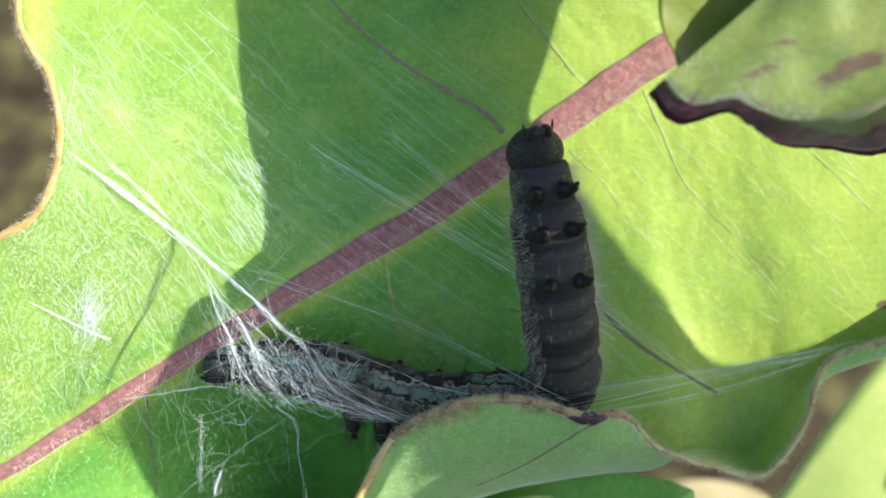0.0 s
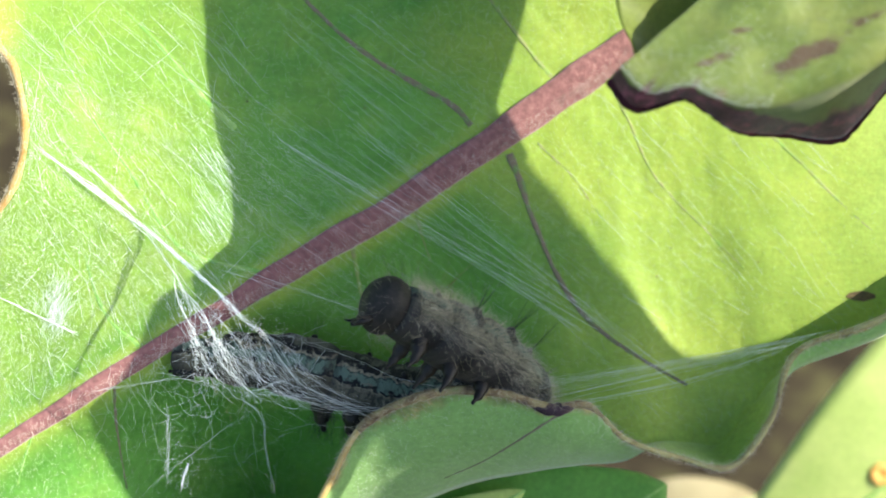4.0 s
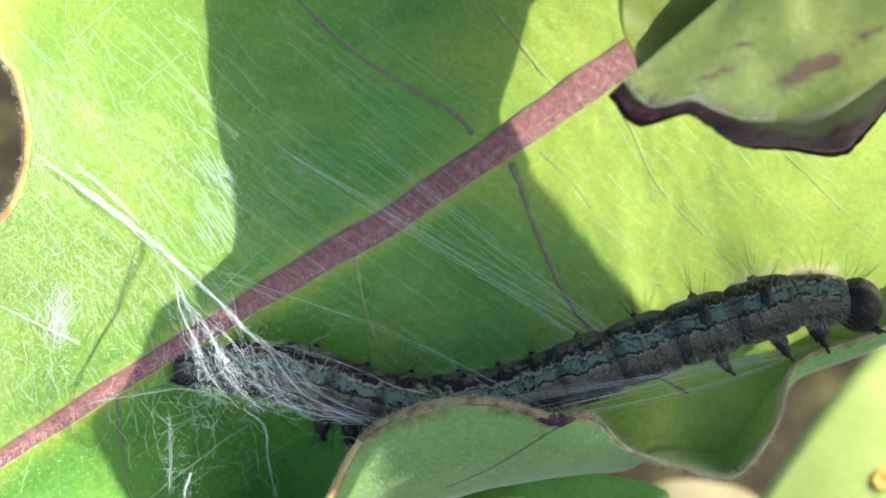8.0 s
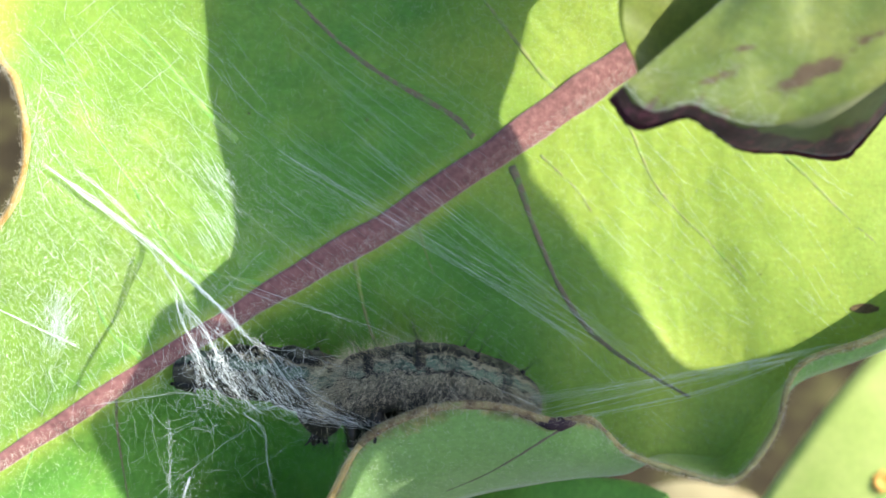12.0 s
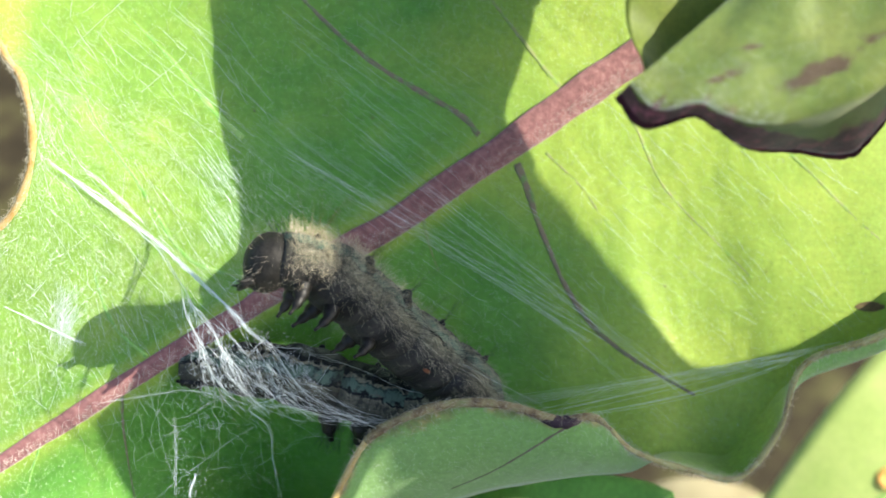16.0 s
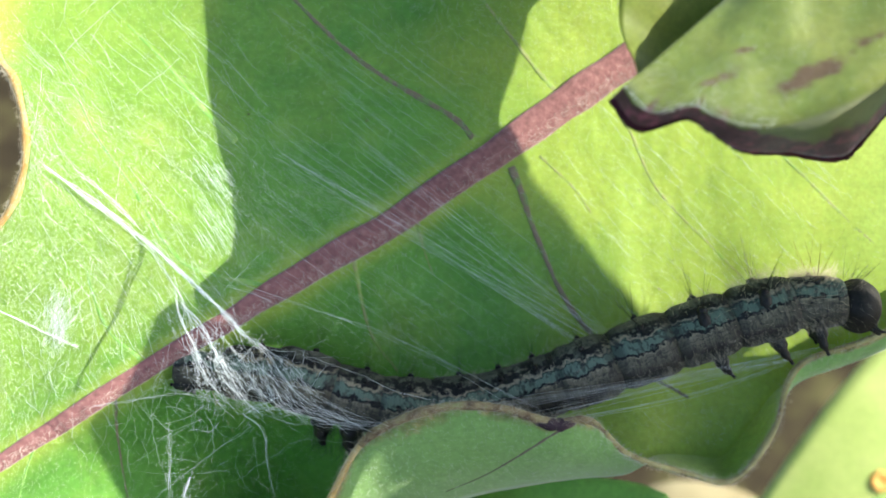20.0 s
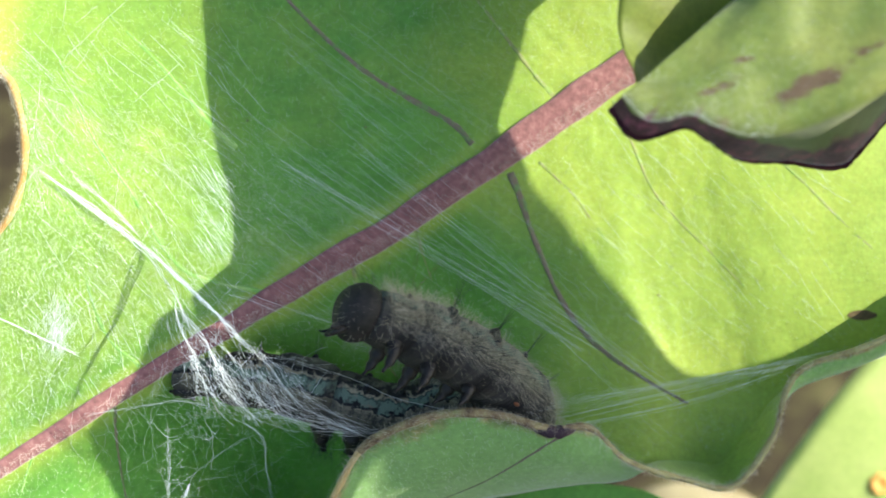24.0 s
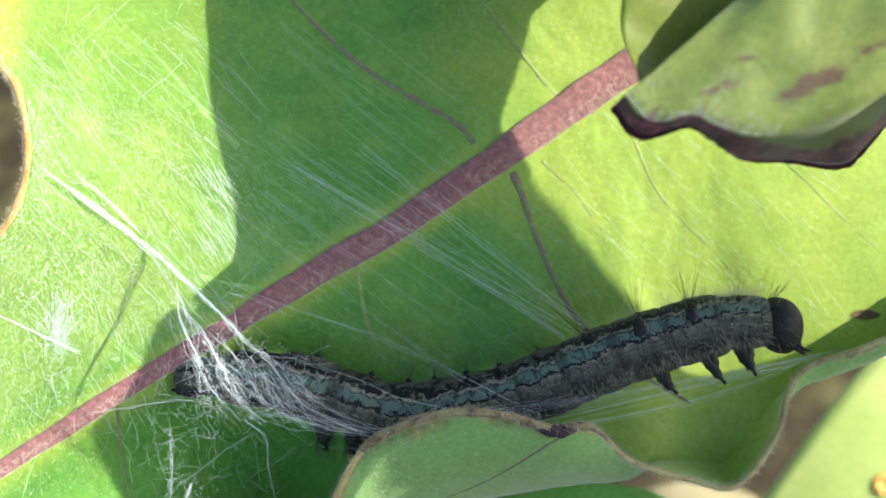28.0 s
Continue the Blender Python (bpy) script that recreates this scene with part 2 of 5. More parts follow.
# brighter margin colours, sunlight put into them, for the lip's left end
EDGE_SUN = plain_material("yellow_margin", [(0.3, (0.34, 0.22, 0.07)), (0.5, (0.44, 0.33, 0.13)), (0.65, (0.5, 0.42, 0.22)), (0.8, (0.26, 0.14, 0.05))], 700.0, 0.6, 0.25, 0.00006, 3000.0)
MAROON = plain_material("maroon_margin", [(0.3, (0.018, 0.007, 0.008)), (0.55, (0.05, 0.014, 0.017)), (0.72, (0.13, 0.04, 0.045)), (0.9, (0.2, 0.15, 0.12))], 420.0, 0.75, 0.12, 0.0001, 2600.0)
BRUISE = plain_material("purple_bruise", [(0.3, (0.02, 0.014, 0.018)), (0.55, (0.045, 0.03, 0.038)), (0.75, (0.12, 0.085, 0.07))], 1200.0, 0.75, 0.12, 0.0001, 3000.0)
SOIL = plain_material("leaf_litter", [(0.3, (0.016, 0.012, 0.007)), (0.5, (0.04, 0.032, 0.018)), (0.62, (0.08, 0.075, 0.03)), (0.8, (0.15, 0.12, 0.065))], 38.0, 0.9, 0.1, 0.002, 120.0)


WHITE_HAIR = plain_material("white_hair", [(0.3, (0.62, 0.65, 0.54)), (0.7, (0.84, 0.86, 0.76))], 900.0, 0.45, 0.4)
CREAM = plain_material("cream_hair", [(0.3, (0.5, 0.43, 0.27)), (0.7, (0.74, 0.67, 0.48))], 900.0, 0.6, 0.3)
PALE = plain_material("pale_hair", [(0.3, (0.45, 0.41, 0.3)), (0.7, (0.74, 0.69, 0.54))], 900.0, 0.6, 0.3)


def hair(bm, root, way, length, radius, droop=0.0):
    """One tapering hair of three pieces."""
    way = way.normalized()
    pts = [root + way * length * f + Vector((0, 0, -1)) * droop * length * f * f for f in (0, 0.5, 1)]
    side = way.orthogonal().normalized()
    other = way.cross(side)
    ring = []
    for p, s in zip(pts, (1, 0.7, 0.15)):
        ring.append([bm.verts.new(p + (side * math.cos(k * math.tau / 3) + other * math.sin(k * math.tau / 3)) * radius * s) for k in range(3)])
    for a, b in zip(ring, ring[1:]):
        for k in range(3):
            bm.faces.new((a[k], a[(k + 1) % 3], b[(k + 1) % 3], b[k]))


# ---- ground ----
bm = bmesh.new()
steps = [-400, -40, -6, -1.5, -0.5, -0.2, 0, 0.2, 0.35, 0.5, 0.8, 1.5, 6, 40, 400]
grid_mesh(bm, [[Vector((x, y, -0.01 * math.sin(x * 7) * math.cos(y * 9) if abs(x) < 1 and abs(y) < 1 else 0)) for x in steps] for y in steps])
ground = tagged(part("ground", bm, SOIL), "brown leaf litter and soil under the plant", "ground", kind="structure")

# ---- the leaf that the caterpillar lives on ----
MID = [(-25.48, 50.00, -13.27), (-21.26, 50.30, -10.65), (-17.13, 51.00, -7.98), (-12.92, 51.80, -5.30), (-10.05, 52.40, -3.58), (-7.69, 52.80, -2.11), (-5.30, 53.30, -0.69), (-2.85, 53.60, 0.76), (-0.38, 54.00, 2.26),
       (3.69, 54.00, 5.03), (6.52, 54.20, 6.98), (8.73, 54.30, 8.50), (10.32, 54.40, 9.58), (11.92, 54.50, 10.66), (13.20, 54.60, 11.53), (14.81, 54.70, 12.62), (16.76, 54.90, 13.97), (19.72, 55.20, 15.98), (28.09, 56.00, 22.08)]
FOLD = [(-23.81, 49.00, -19.11), (-18.64, 51.00, -18.73), (-14.50, 55.00, -18.94), (-10.75, 60.00, -19.30), (-7.07, 61.00, -18.92), (-3.61, 58.00, -17.32), (-1.11, 55.00, -15.47), (1.45, 53.80, -14.04), (3.60, 53.00, -13.13),
        (6.06, 53.00, -12.68), (8.82, 53.00, -12.25), (11.62, 53.20, -12.03), (13.60, 53.80, -11.18), (15.51, 54.60, -11.28), (17.36, 55.00, -11.37), (19.12, 55.00, -9.31), (21.08, 54.70, -7.27), (26.69, 54.50, -4.98), (36.78, 54.50, 0.66)]
RIM = [(-23.02, 48.00, -20.39), (-17.57, 49.00, -19.98), (-12.74, 50.00, -18.95), (-8.78, 50.50, -17.39), (-5.70, 50.50, -15.06), (-4.20, 50.20, -12.50), (-2.52, 49.30, -9.51), (-0.33, 48.20, -8.02), (2.04, 47.90, -7.36),
       (4.54, 47.90, -7.51), (6.94, 48.30, -8.25), (9.00, 49.00, -8.32), (11.14, 50.60, -10.29), (14.48, 51.70, -11.58), (17.20, 52.30, -12.08), (19.36, 52.60, -9.66), (20.58, 52.00, -5.94), (25.32, 51.50, -3.93), (34.85, 51.50, 1.83)]
OUTER = [(-29.94, 48.00, -7.02), (-26.04, 48.50, -2.61), (-22.81, 48.80, 0.19), (-20.63, 49.00, 1.55), (-19.49, 49.00, 3.73), (-19.25, 49.00, 6.14), (-19.76, 49.00, 8.70), (-20.61, 49.00, 9.98), (-21.31, 49.00, 12.11),
         (-20.81, 49.50, 17.10), (-12.33, 50.00, 23.03), (-5.09, 50.00, 25.90), (0.70, 50.00, 26.75), (5.04, 50.00, 26.73), (8.51, 50.00, 26.72), (12.27, 50.00, 26.71), (16.03, 50.00, 25.83), (20.94, 50.00, 24.94), (29.61, 50.00, 25.78)]
BULGE = [1, 1.2, 1.5, 1.6, 1.8, 2.1, 2.2, 2.3, 2.4, 2.3, 2.1, 1.9, 1.6, 1.4, 1.2, 1.0, 0.8, 0.8, 0.8]

NS = 181
mid, fold, rim, outer = (crom(c, NS) for c in (MID, FOLD, RIM, OUTER))
sag = [v.x for v in crom([(b, 0, 0) for b in BULGE], NS)]


def blade(i, t):
    """The place on the lower half at station i: t 0 on the midrib, 1 at the fold, 2 on the rim."""
    m, f, r = mid[i], fold[i], rim[i]
    if t <= 1:
        p = m.lerp(f, t)
        p = p + Vector((0, sag[i] * math.sin(math.pi * min(1, t * 0.93)) ** 0.9, 0))
    else:
        u = t - 1
        p = f.lerp(r, u)
        p = p + Vector((0, -0.55, -0.25)) * math.sin(math.pi * u)
        p = p + Vector((0, sag[i] * math.sin(math.pi * 0.93) ** 0.9 * (1 - u) ** 3, 0))
    return p + Vector((0, 0.10 * noise.noise(p * 0.45) + 0.05 * noise.noise(p * 1.3), 0))


def upper(i, t):
    """The place on the upper half: t 0 on the midrib, 1 on the outer margin."""
    p = mid[i].lerp(outer[i], t) + Vector((0, 0.7 * math.sin(math.pi * t), 0))
    return p + Vector((0, 0.10 * noise.noise(p * 0.45) + 0.05 * noise.noise(p * 1.3), 0)) * (1 if t < 0.97 else 0.4)


big_leaf = tagged(new("leaf"), "large hairy green leaf with rose midrib and curled lower edge", "leaf")
bm = bmesh.new()
at = bm.verts.layers.float.new("margin")
yellow_at = bm.verts.layers.float.new("sun_edge_yellow")
TL = [k / 40 for k in range(41)] + [1 + k / 14 for k in range(1, 15)]
grid_mesh(bm, [[W(blade(i, t)) for t in TL] for i in range(NS)], attr=at, value=lambda i, j: max(0.0, (TL[j] - 1.5) / 0.72))
TU = [k / 44 for k in range(45)]
grid_mesh(bm, [[W(upper(i, t)) for t in TU[::-1]] for i in range(NS)], attr=at, value=lambda i, j: max(0.0, (TU[44 - j] - 0.9) * 5))
bmesh.ops.remove_doubles(bm, verts=bm.verts, dist=1e-7)
rib_a = Vector((MID[1][0], 0, MID[1][2]))
rib_w = (Vector((MID[5][0], 0, MID[5][2])) - rib_a).normalized()
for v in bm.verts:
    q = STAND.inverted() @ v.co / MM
    # extra yellow painted in where the sun falls, right of the middle
    v[yellow_at] = 0.9 * min(1, max(0, (q.x - 5 + 5 * min(1, max(0, q.z / 4))) / 8)) * min(1, max(0, (q.z + 15) / 5))
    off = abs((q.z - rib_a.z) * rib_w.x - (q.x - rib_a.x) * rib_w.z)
    # a weaker sunlit yellow painted on the left lobe
    v[yellow_at] = max(v[yellow_at], 0.37 * min(1, max(0, (-8 - q.x) / 4)) * min(1, max(0, ((q.z - rib_a.z) * rib_w.x - (q.x - rib_a.x) * rib_w.z) / 3)))
    # the leaf's own yellow border along the midrib's left end
    v[yellow_at] = max(v[yellow_at], min(1, max(0, (-9 - q.x) / 6)) * math.exp(-(off / 0.9) ** 2))
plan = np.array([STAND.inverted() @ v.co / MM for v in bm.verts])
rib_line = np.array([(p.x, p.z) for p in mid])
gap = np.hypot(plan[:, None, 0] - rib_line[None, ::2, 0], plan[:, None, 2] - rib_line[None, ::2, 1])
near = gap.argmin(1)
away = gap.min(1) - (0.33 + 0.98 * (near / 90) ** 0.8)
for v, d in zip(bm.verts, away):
    v[yellow_at] = max(v[yellow_at], 0.75 * math.exp(-(max(0, d) / 0.55) ** 2))
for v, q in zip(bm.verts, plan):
    v[yellow_at] = max(v[yellow_at], 0.9 * min(1, max(0, (-18.6 - q[0]) / 1.8)) * min(1, max(0, (q[2] - 8.5) / 2)))
blade_tree = BVHTree.FromBMesh(bm)
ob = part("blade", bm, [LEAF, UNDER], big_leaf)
so = ob.modifiers.new("thickness", "SOLIDIFY")
so.material_offset = 1
so.thickness, so.offset = 0.00018, 0.0

bm = bmesh.new()
pts = [W(p + Vector((0, 0, 0.10 * noise.noise(p * 0.35) + 0.04 * noise.noise(p * 1.1)))) for p in mid]
tube(bm, pts, lambda u: (0.33 + 0.98 * u ** 0.8) * (1 + 0.05 * math.sin(u * 23) + 0.03 * math.sin(u * 71)) * MM, 20, 0.3)
part("midrib", bm, RIB, big_leaf, "hairy rose-coloured midrib")
bm = bmesh.new()
tube(bm, [W(blade(i, 2.0)) for i in range(60, 115)], lambda u: (0.23 - 0.07 * u ** 4 + 0.02 * math.sin(u * 30) + 0.06 * noise.noise(Vector((u * 70, 0, 0)))) * MM, 8)
part("margin", bm, EDGE, big_leaf, "brown leaf margin with a dark patch")
bm = bmesh.new()
tube(bm, [W(blade(i, 2.0)) for i in range(114, NS)], lambda u: (0.155 + 0.02 * math.sin(u * 40) + 0.05 * noise.noise(Vector((u * 90, 2, 0)))) * MM, 8)
part("margin", bm, EDGE_OLIVE, big_leaf, "fuzzy olive-tan leaf margin")
bm = bmesh.new()
tube(bm, [W(blade(i, 2.0)) for i in range(36, 61)], lambda u: (0.24 - 0.08 * u) * MM, 8)
part("margin", bm, EDGE_SUN, big_leaf, "yellow leaf margin, lightened for the sun on it")
bm = bmesh.new()
tube(bm, [W(blade(i, 1.97) + Vector((0, -0.05, 0.02))) for i in range(96, 107)], lambda u: (0.08 + 0.26 * math.sin(math.pi * u) ** 0.6) * (1 + 0.3 * noise.noise(Vector((u * 9, 4, 0)))) * MM, 8)
part("bruise", bm, BRUISE, big_leaf, "dark purple bruise on the margin")
bm = bmesh.new()
tube(bm, [W(upper(i, 1.0)) for i in range(0, 110)], lambda u: (0.2 + 0.03 * math.sin(u * 60) + 0.04 * noise.noise(Vector((u * 120, 5, 0)))) * MM, 8)
part("margin", bm, EDGE_ORANGE, big_leaf, "fuzzy orange leaf margin")


def on_blade(p, lift=0.0):
    """The plan place p carried along its line from the stand onto the blade, lifted off it by lift."""
    eye = W((0, 0, 0))
    hit, nrm, _, _ = blade_tree.ray_cast(eye, (W(p) - eye).normalized())
    if hit is None:
        return None
    q = STAND.inverted() @ hit / MM
    out = STAND.to_3x3().inverted() @ nrm
    if out.dot(q) > 0:
        out = -out
    return q + out * (lift + 0.03)


def vein(pts, width, material=None):
    bm = bmesh.new()
    line = [q for q in (on_blade(p, (0.058 if material in (None, LIP_VEIN) else 0.047) + 0.008 * noise.noise(p * 1.3)) for p in crom(pts, 40)) if q is not None]
    tube(bm, [W(q) for q in line], lambda u: (1.15 if material is None else 1.35) * width * (1 - 0.55 * u) * (1 + 0.25 * noise.noise(Vector((u * 60, width * 99, 0)))) * (1 + 0.08 * math.sin(u * 40)) * MM, 10, 0.16)
    part("vein", bm, material or VEIN, big_leaf)


vein([(3.32, 54.00, 6.43), (2.13, 54.00, 7.63), (-2.55, 54.00, 10.45), (-5.98, 54.00, 13.59), (-7.85, 54.00, 15.78)], 0.16)
vein([(-9.54, 53.00, 6.14), (-11.38, 53.00, 7.99), (-13.52, 53.00, 10.60), (-16.28, 53.00, 13.37)], 0.14, VEIN_PALE)
vein([(-8.03, 53.00, -1.69), (-12.06, 52.00, -0.44), (-14.76, 52.00, 3.48), (-17.01, 52.00, 6.80), (-18.26, 51.00, 10.52)], 0.12, VEIN_PALE)
vein([(-14.48, 52.00, -5.55), (-16.28, 52.00, -3.74), (-17.40, 51.00, 0.77), (-18.58, 51.00, 4.31)], 0.10, VEIN_PALE)
vein([(-20.39, 51.00, -10.01), (-20.97, 51.00, -7.50), (-22.15, 51.00, -5.13)], 0.08, VEIN_PALE)
vein([(8.26, 53.00, 8.08), (6.12, 53.00, 10.85), (3.98, 53.00, 13.62), (2.15, 53.00, 16.07)], 0.14, VEIN_FAINT)
vein([(5.40, 54.00, 4.87), (6.03, 54.00, 3.24), (6.90, 55.00, 1.07), (8.48, 55.00, -2.44), (10.22, 55.00, -4.73), (13.24, 55.00, -6.91), (15.40, 55.00, -8.12)], 0.21)
vein([(10.87, 53.00, 8.69), (11.97, 54.00, 6.82), (13.52, 54.00, 3.53), (16.48, 54.00, 0.40), (18.35, 54.00, -1.48)], 0.12, VEIN_FAINT)
vein([(6.97, 54.00, 5.49), (8.68, 54.00, 3.86), (10.24, 54.00, 1.67), (11.80, 54.00, -0.53)], 0.09, VEIN_FAINT)
vein([(15.01, 53.00, 9.29), (20.55, 54.00, 5.23), (23.36, 54.00, 2.41), (26.10, 54.00, -0.09)], 0.13, VEIN_FAINT)
vein([(-3.27, 54.00, -0.33), (-2.90, 54.00, -2.36), (-2.29, 55.00, -4.64), (-0.92, 55.00, -6.55)], 0.12, VEIN_FAINT)
vein([(0.24, 54.00, 1.85), (0.55, 54.00, 0.44), (1.10, 55.00, -1.15)], 0.10, VEIN_FAINT)
vein([(-15.67, 51.50, -7.29), (-15.68, 51.50, -8.78), (-15.64, 52.00, -10.67), (-15.26, 52.00, -13.08)], 0.11)
vein([(-19.80, 51.00, -10.01), (-20.25, 51.00, -11.34), (-20.70, 51.00, -13.11)], 0.09, VEIN_PALE)
vein([(-11.47, 52.00, -4.66), (-10.81, 53.00, -7.82), (-9.28, 53.00, -10.89), (-8.67, 53.00, -13.66)], 0.08, VEIN_FAINT)
vein([(7.72, 49.00, -8.54), (5.90, 51.00, -10.22), (3.87, 52.00, -11.62), (1.76, 53.00, -12.76)], 0.075, LIP_VEIN)


def spot_on(p, wide, high, name, label):
    """A small dead patch lying on the blade."""
    bm = bmesh.new()
    c = Vector(p)
    ring = []
    for k in range(18):
        a = k * math.tau / 18
        s = 1 + 0.25 * noise.noise(Vector((math.cos(a) * 2, math.sin(a) * 2, c.x)))
        ring.append(on_blade(c + Vector((math.cos(a) * wide * s, 0, math.sin(a) * high * s)), 0.10))
    mid_v = bm.verts.new(W(on_blade(c, 0.14)))
    vs = [bm.verts.new(W(q)) for q in ring]
    for k in range(18):
        bm.faces.new((mid_v, vs[k], vs[(k + 1) % 18]))
    part(name, bm, BROWN_SPOT, big_leaf, label)


spot_on((24.78, 54.00, -3.09), 0.8, 0.28, "dead_patch", "small dark brown dead patch")
spot_on((-8.86, 53.00, 7.64), 0.07, 0.06, "speck", "tiny dark speck")
spot_on((-2.56, 54.00, 7.39), 0.06, 0.06, "speck", "tiny dark speck")
for where in ((-14.08, 52.00, 8.90), (-14.88, 52.00, 4.69), (19.46, 55.00, -1.19), (14.53, 55.00, -0.38), (-12.03, 52.00, 9.50), (12.63, 55.00, 3.60)):
    spot_on(where, 0.045, 0.04, "speck", "tiny dark speck")
spot_on((13.73, 55.00, -1.97), 0.10, 0.05, "speck", "tiny dark speck")
# fine hairs along the margins
rh = random.Random(5)


def fringe(places, count, length, radius, material):
    bm = bmesh.new()
    for i in range(count):
        j = rh.randrange(1, len(places) - 1)
        way = Vector((rh.gauss(0, 1), rh.gauss(-0.4, 1), rh.gauss(0, 1)))
        p = places[j].lerp(places[j + 1], rh.random()) + way.normalized() * 0.12
        hair(bm, W(p), STAND.to_3x3() @ way, rh.uniform(0.4, 1) * length * MM, radius * MM)
    ob = part("hairs", bm, material, big_leaf, "short pale leaf hairs")
    tagged(ob, kind="stuff")


def fuzz(count, sites, owner):
    """Short white hairs all over a sheet: one slim three-sided spike each, joined."""
    verts, faces = [], []
    turn = STAND.to_3x3()
    for i in range(count):
        p = sites()
        way = Vector((rh.gauss(0.42, 0.3), rh.uniform(-0.8, -0.15), rh.gauss(-0.7, 0.3))).normalized()
        root = W(p + Vector((0, -0.085, 0)))
        ahead = turn @ way
        side = ahead.orthogonal().normalized() * 0.0038 * MM
        other = ahead.cross(side)
        n = len(verts)
        verts += [root + side, root - side * 0.5 + other * 0.87, root - side * 0.5 - other * 0.87, root + ahead * rh.uniform(0.08, 0.26) * MM]
        faces += [(n, n + 1, n + 3), (n + 1, n + 2, n + 3), (n + 2, n, n + 3)]
    me = bpy.data.meshes.new("fuzz")
    me.from_pydata(verts, [], faces)
    me.materials.append(WHITE_HAIR)
    ob = new("fuzz", me)
    ob.parent = owner
    tagged(ob, "short white hairs covering the leaf", kind="stuff")


def between(sheet, low, high, t):
    i = low + int((high - low) * rh.random() ** 1.15)
    return sheet(i, t).lerp(sheet(i + 1, t), rh.random())


fuzz(80000, lambda: between(upper, 2, 150, rh.random() ** 0.8 * 0.99), big_leaf)
fuzz(30000, lambda: between(blade, 1, 172, rh.uniform(0.02, 0.97)), big_leaf)
fuzz(4500, lambda: between(blade, 55, 172, rh.uniform(1.08, 1.97)), big_leaf)


def on_rib():
    i = rh.randrange(8, NS - 20)
    u = i / (NS - 1)
    s, w = rh.uniform(-1, 1), 0.33 + 0.98 * u ** 0.8
    return mid[i].lerp(mid[i + 1], rh.random()) + Vector((0.55 * s * w, -0.24 * w * math.sqrt(1 - s * s) + 0.06, -0.83 * s * w))


fuzz(9000, on_rib, big_leaf)

# ---- the curled leaf tip that hangs in front of it ----
curl = tagged(new("leaf_tip"), "curled green leaf tip with dark maroon dried margin", "leaf")
TOPL = [(13.54, 39.80, 10.69), (14.60, 39.50, 11.52), (16.02, 39.00, 12.72), (17.78, 38.90, 14.48), (19.59, 38.90, 16.28), (21.34, 38.80, 18.02), (23.58, 38.80, 19.81), (26.21, 38.70, 21.09), (29.94, 38.60, 22.36)]
CREASE = [(8.91, 39.20, 6.87), (9.91, 39.00, 5.84), (11.44, 38.80, 6.07), (12.35, 38.70, 5.65), (13.78, 38.70, 5.24), (15.23, 38.60, 5.40), (16.89, 38.40, 6.04), (18.60, 38.30, 6.77), (21.61, 38.50, 8.53)]
LOW = [(8.61, 40.10, 6.53), (9.64, 39.90, 5.32), (11.53, 39.70, 5.70), (12.52, 39.80, 5.16), (14.05, 40.60, 4.46), (16.75, 42.40, 4.50), (18.93, 42.70, 4.33), (19.83, 42.50, 5.09), (21.92, 40.00, 8.40)]
tl, cr, lo = (crom(c, 90) for c in (TOPL, CREASE, LOW))
bm = bmesh.new()
at = bm.verts.layers.float.new("margin")
TC = [k / 24 for k in range(25)] + [1 + k / 10 for k in range(1, 11)]


def tip_at(i, t):
    if t <= 1:
        p = tl[i].lerp(cr[i], t) + Vector((0, -0.12 * math.sin(math.pi * t * 0.9), 0))
    else:
        p = cr[i].lerp(lo[i], t - 1) + Vector((0, -0.12 * math.sin(math.pi * 0.9) * (2 - t) ** 2, 0))
    return p + Vector((0, 0.16 * noise.noise(p * 0.6), 0))


def stain(s, t):
    """How far the dried margin reaches up the tip: widely at its end, narrowly along its side, with ragged tongues."""
    reach = -0.02 + 0.5 * min(1, max(0, (s - 0.5) / 0.14)) + 0.22 * noise.noise(Vector((s * 14, 3.3, 0))) + 0.1 * noise.noise(Vector((s * 45, 7.3, 0)))
    return max(0.0, min(1.0, 0.55 + (t - 1 - reach) * 1.5)) if t > 0.8 else 0.0


grid_mesh(bm, [[W(tip_at(i, t)) for t in TC] for i in range(90)], attr=at, value=lambda i, j: stain(i / 89, TC[j]))
FLAP_L = [(6.60, 40.50, 30.50), (6.96, 40.50, 21.86), (7.56, 40.50, 19.20), (7.66, 40.50, 17.30), (7.84, 40.50, 15.92), (8.24, 40.50, 14.51), (8.78, 40.50, 13.10),
          (9.10, 40.60, 11.75), (9.02, 40.90, 10.20), (9.22, 40.70, 9.00), (9.55, 40.30, 8.10), (9.79, 40.50, 7.30)]
fl = crom(FLAP_L, 40)
fr = crom([(32.07, 41.50, 27.39), (21.59, 42.20, 18.13), (15.61, 42.60, 10.93), (12.54, 42.20, 8.52), (10.37, 41.20, 7.11)], 40)
flap_bm = bmesh.new()
grid_mesh(flap_bm, [[W(fl[i].lerp(fr[i], k / 14) + Vector((0, 0.3 * math.sin(math.pi * k / 14) ** 2, 0))) for k in range(15)] for i in range(40)])
ob = part("flap", flap_bm, FLAP_LEAF, curl, "olive-green lobe of the tip, bent back")
so = ob.modifiers.new("thickness", "SOLIDIFY")
so.thickness, so.offset = 0.00006, 0.0
bl = bm.verts.layers.float.new("blotch")
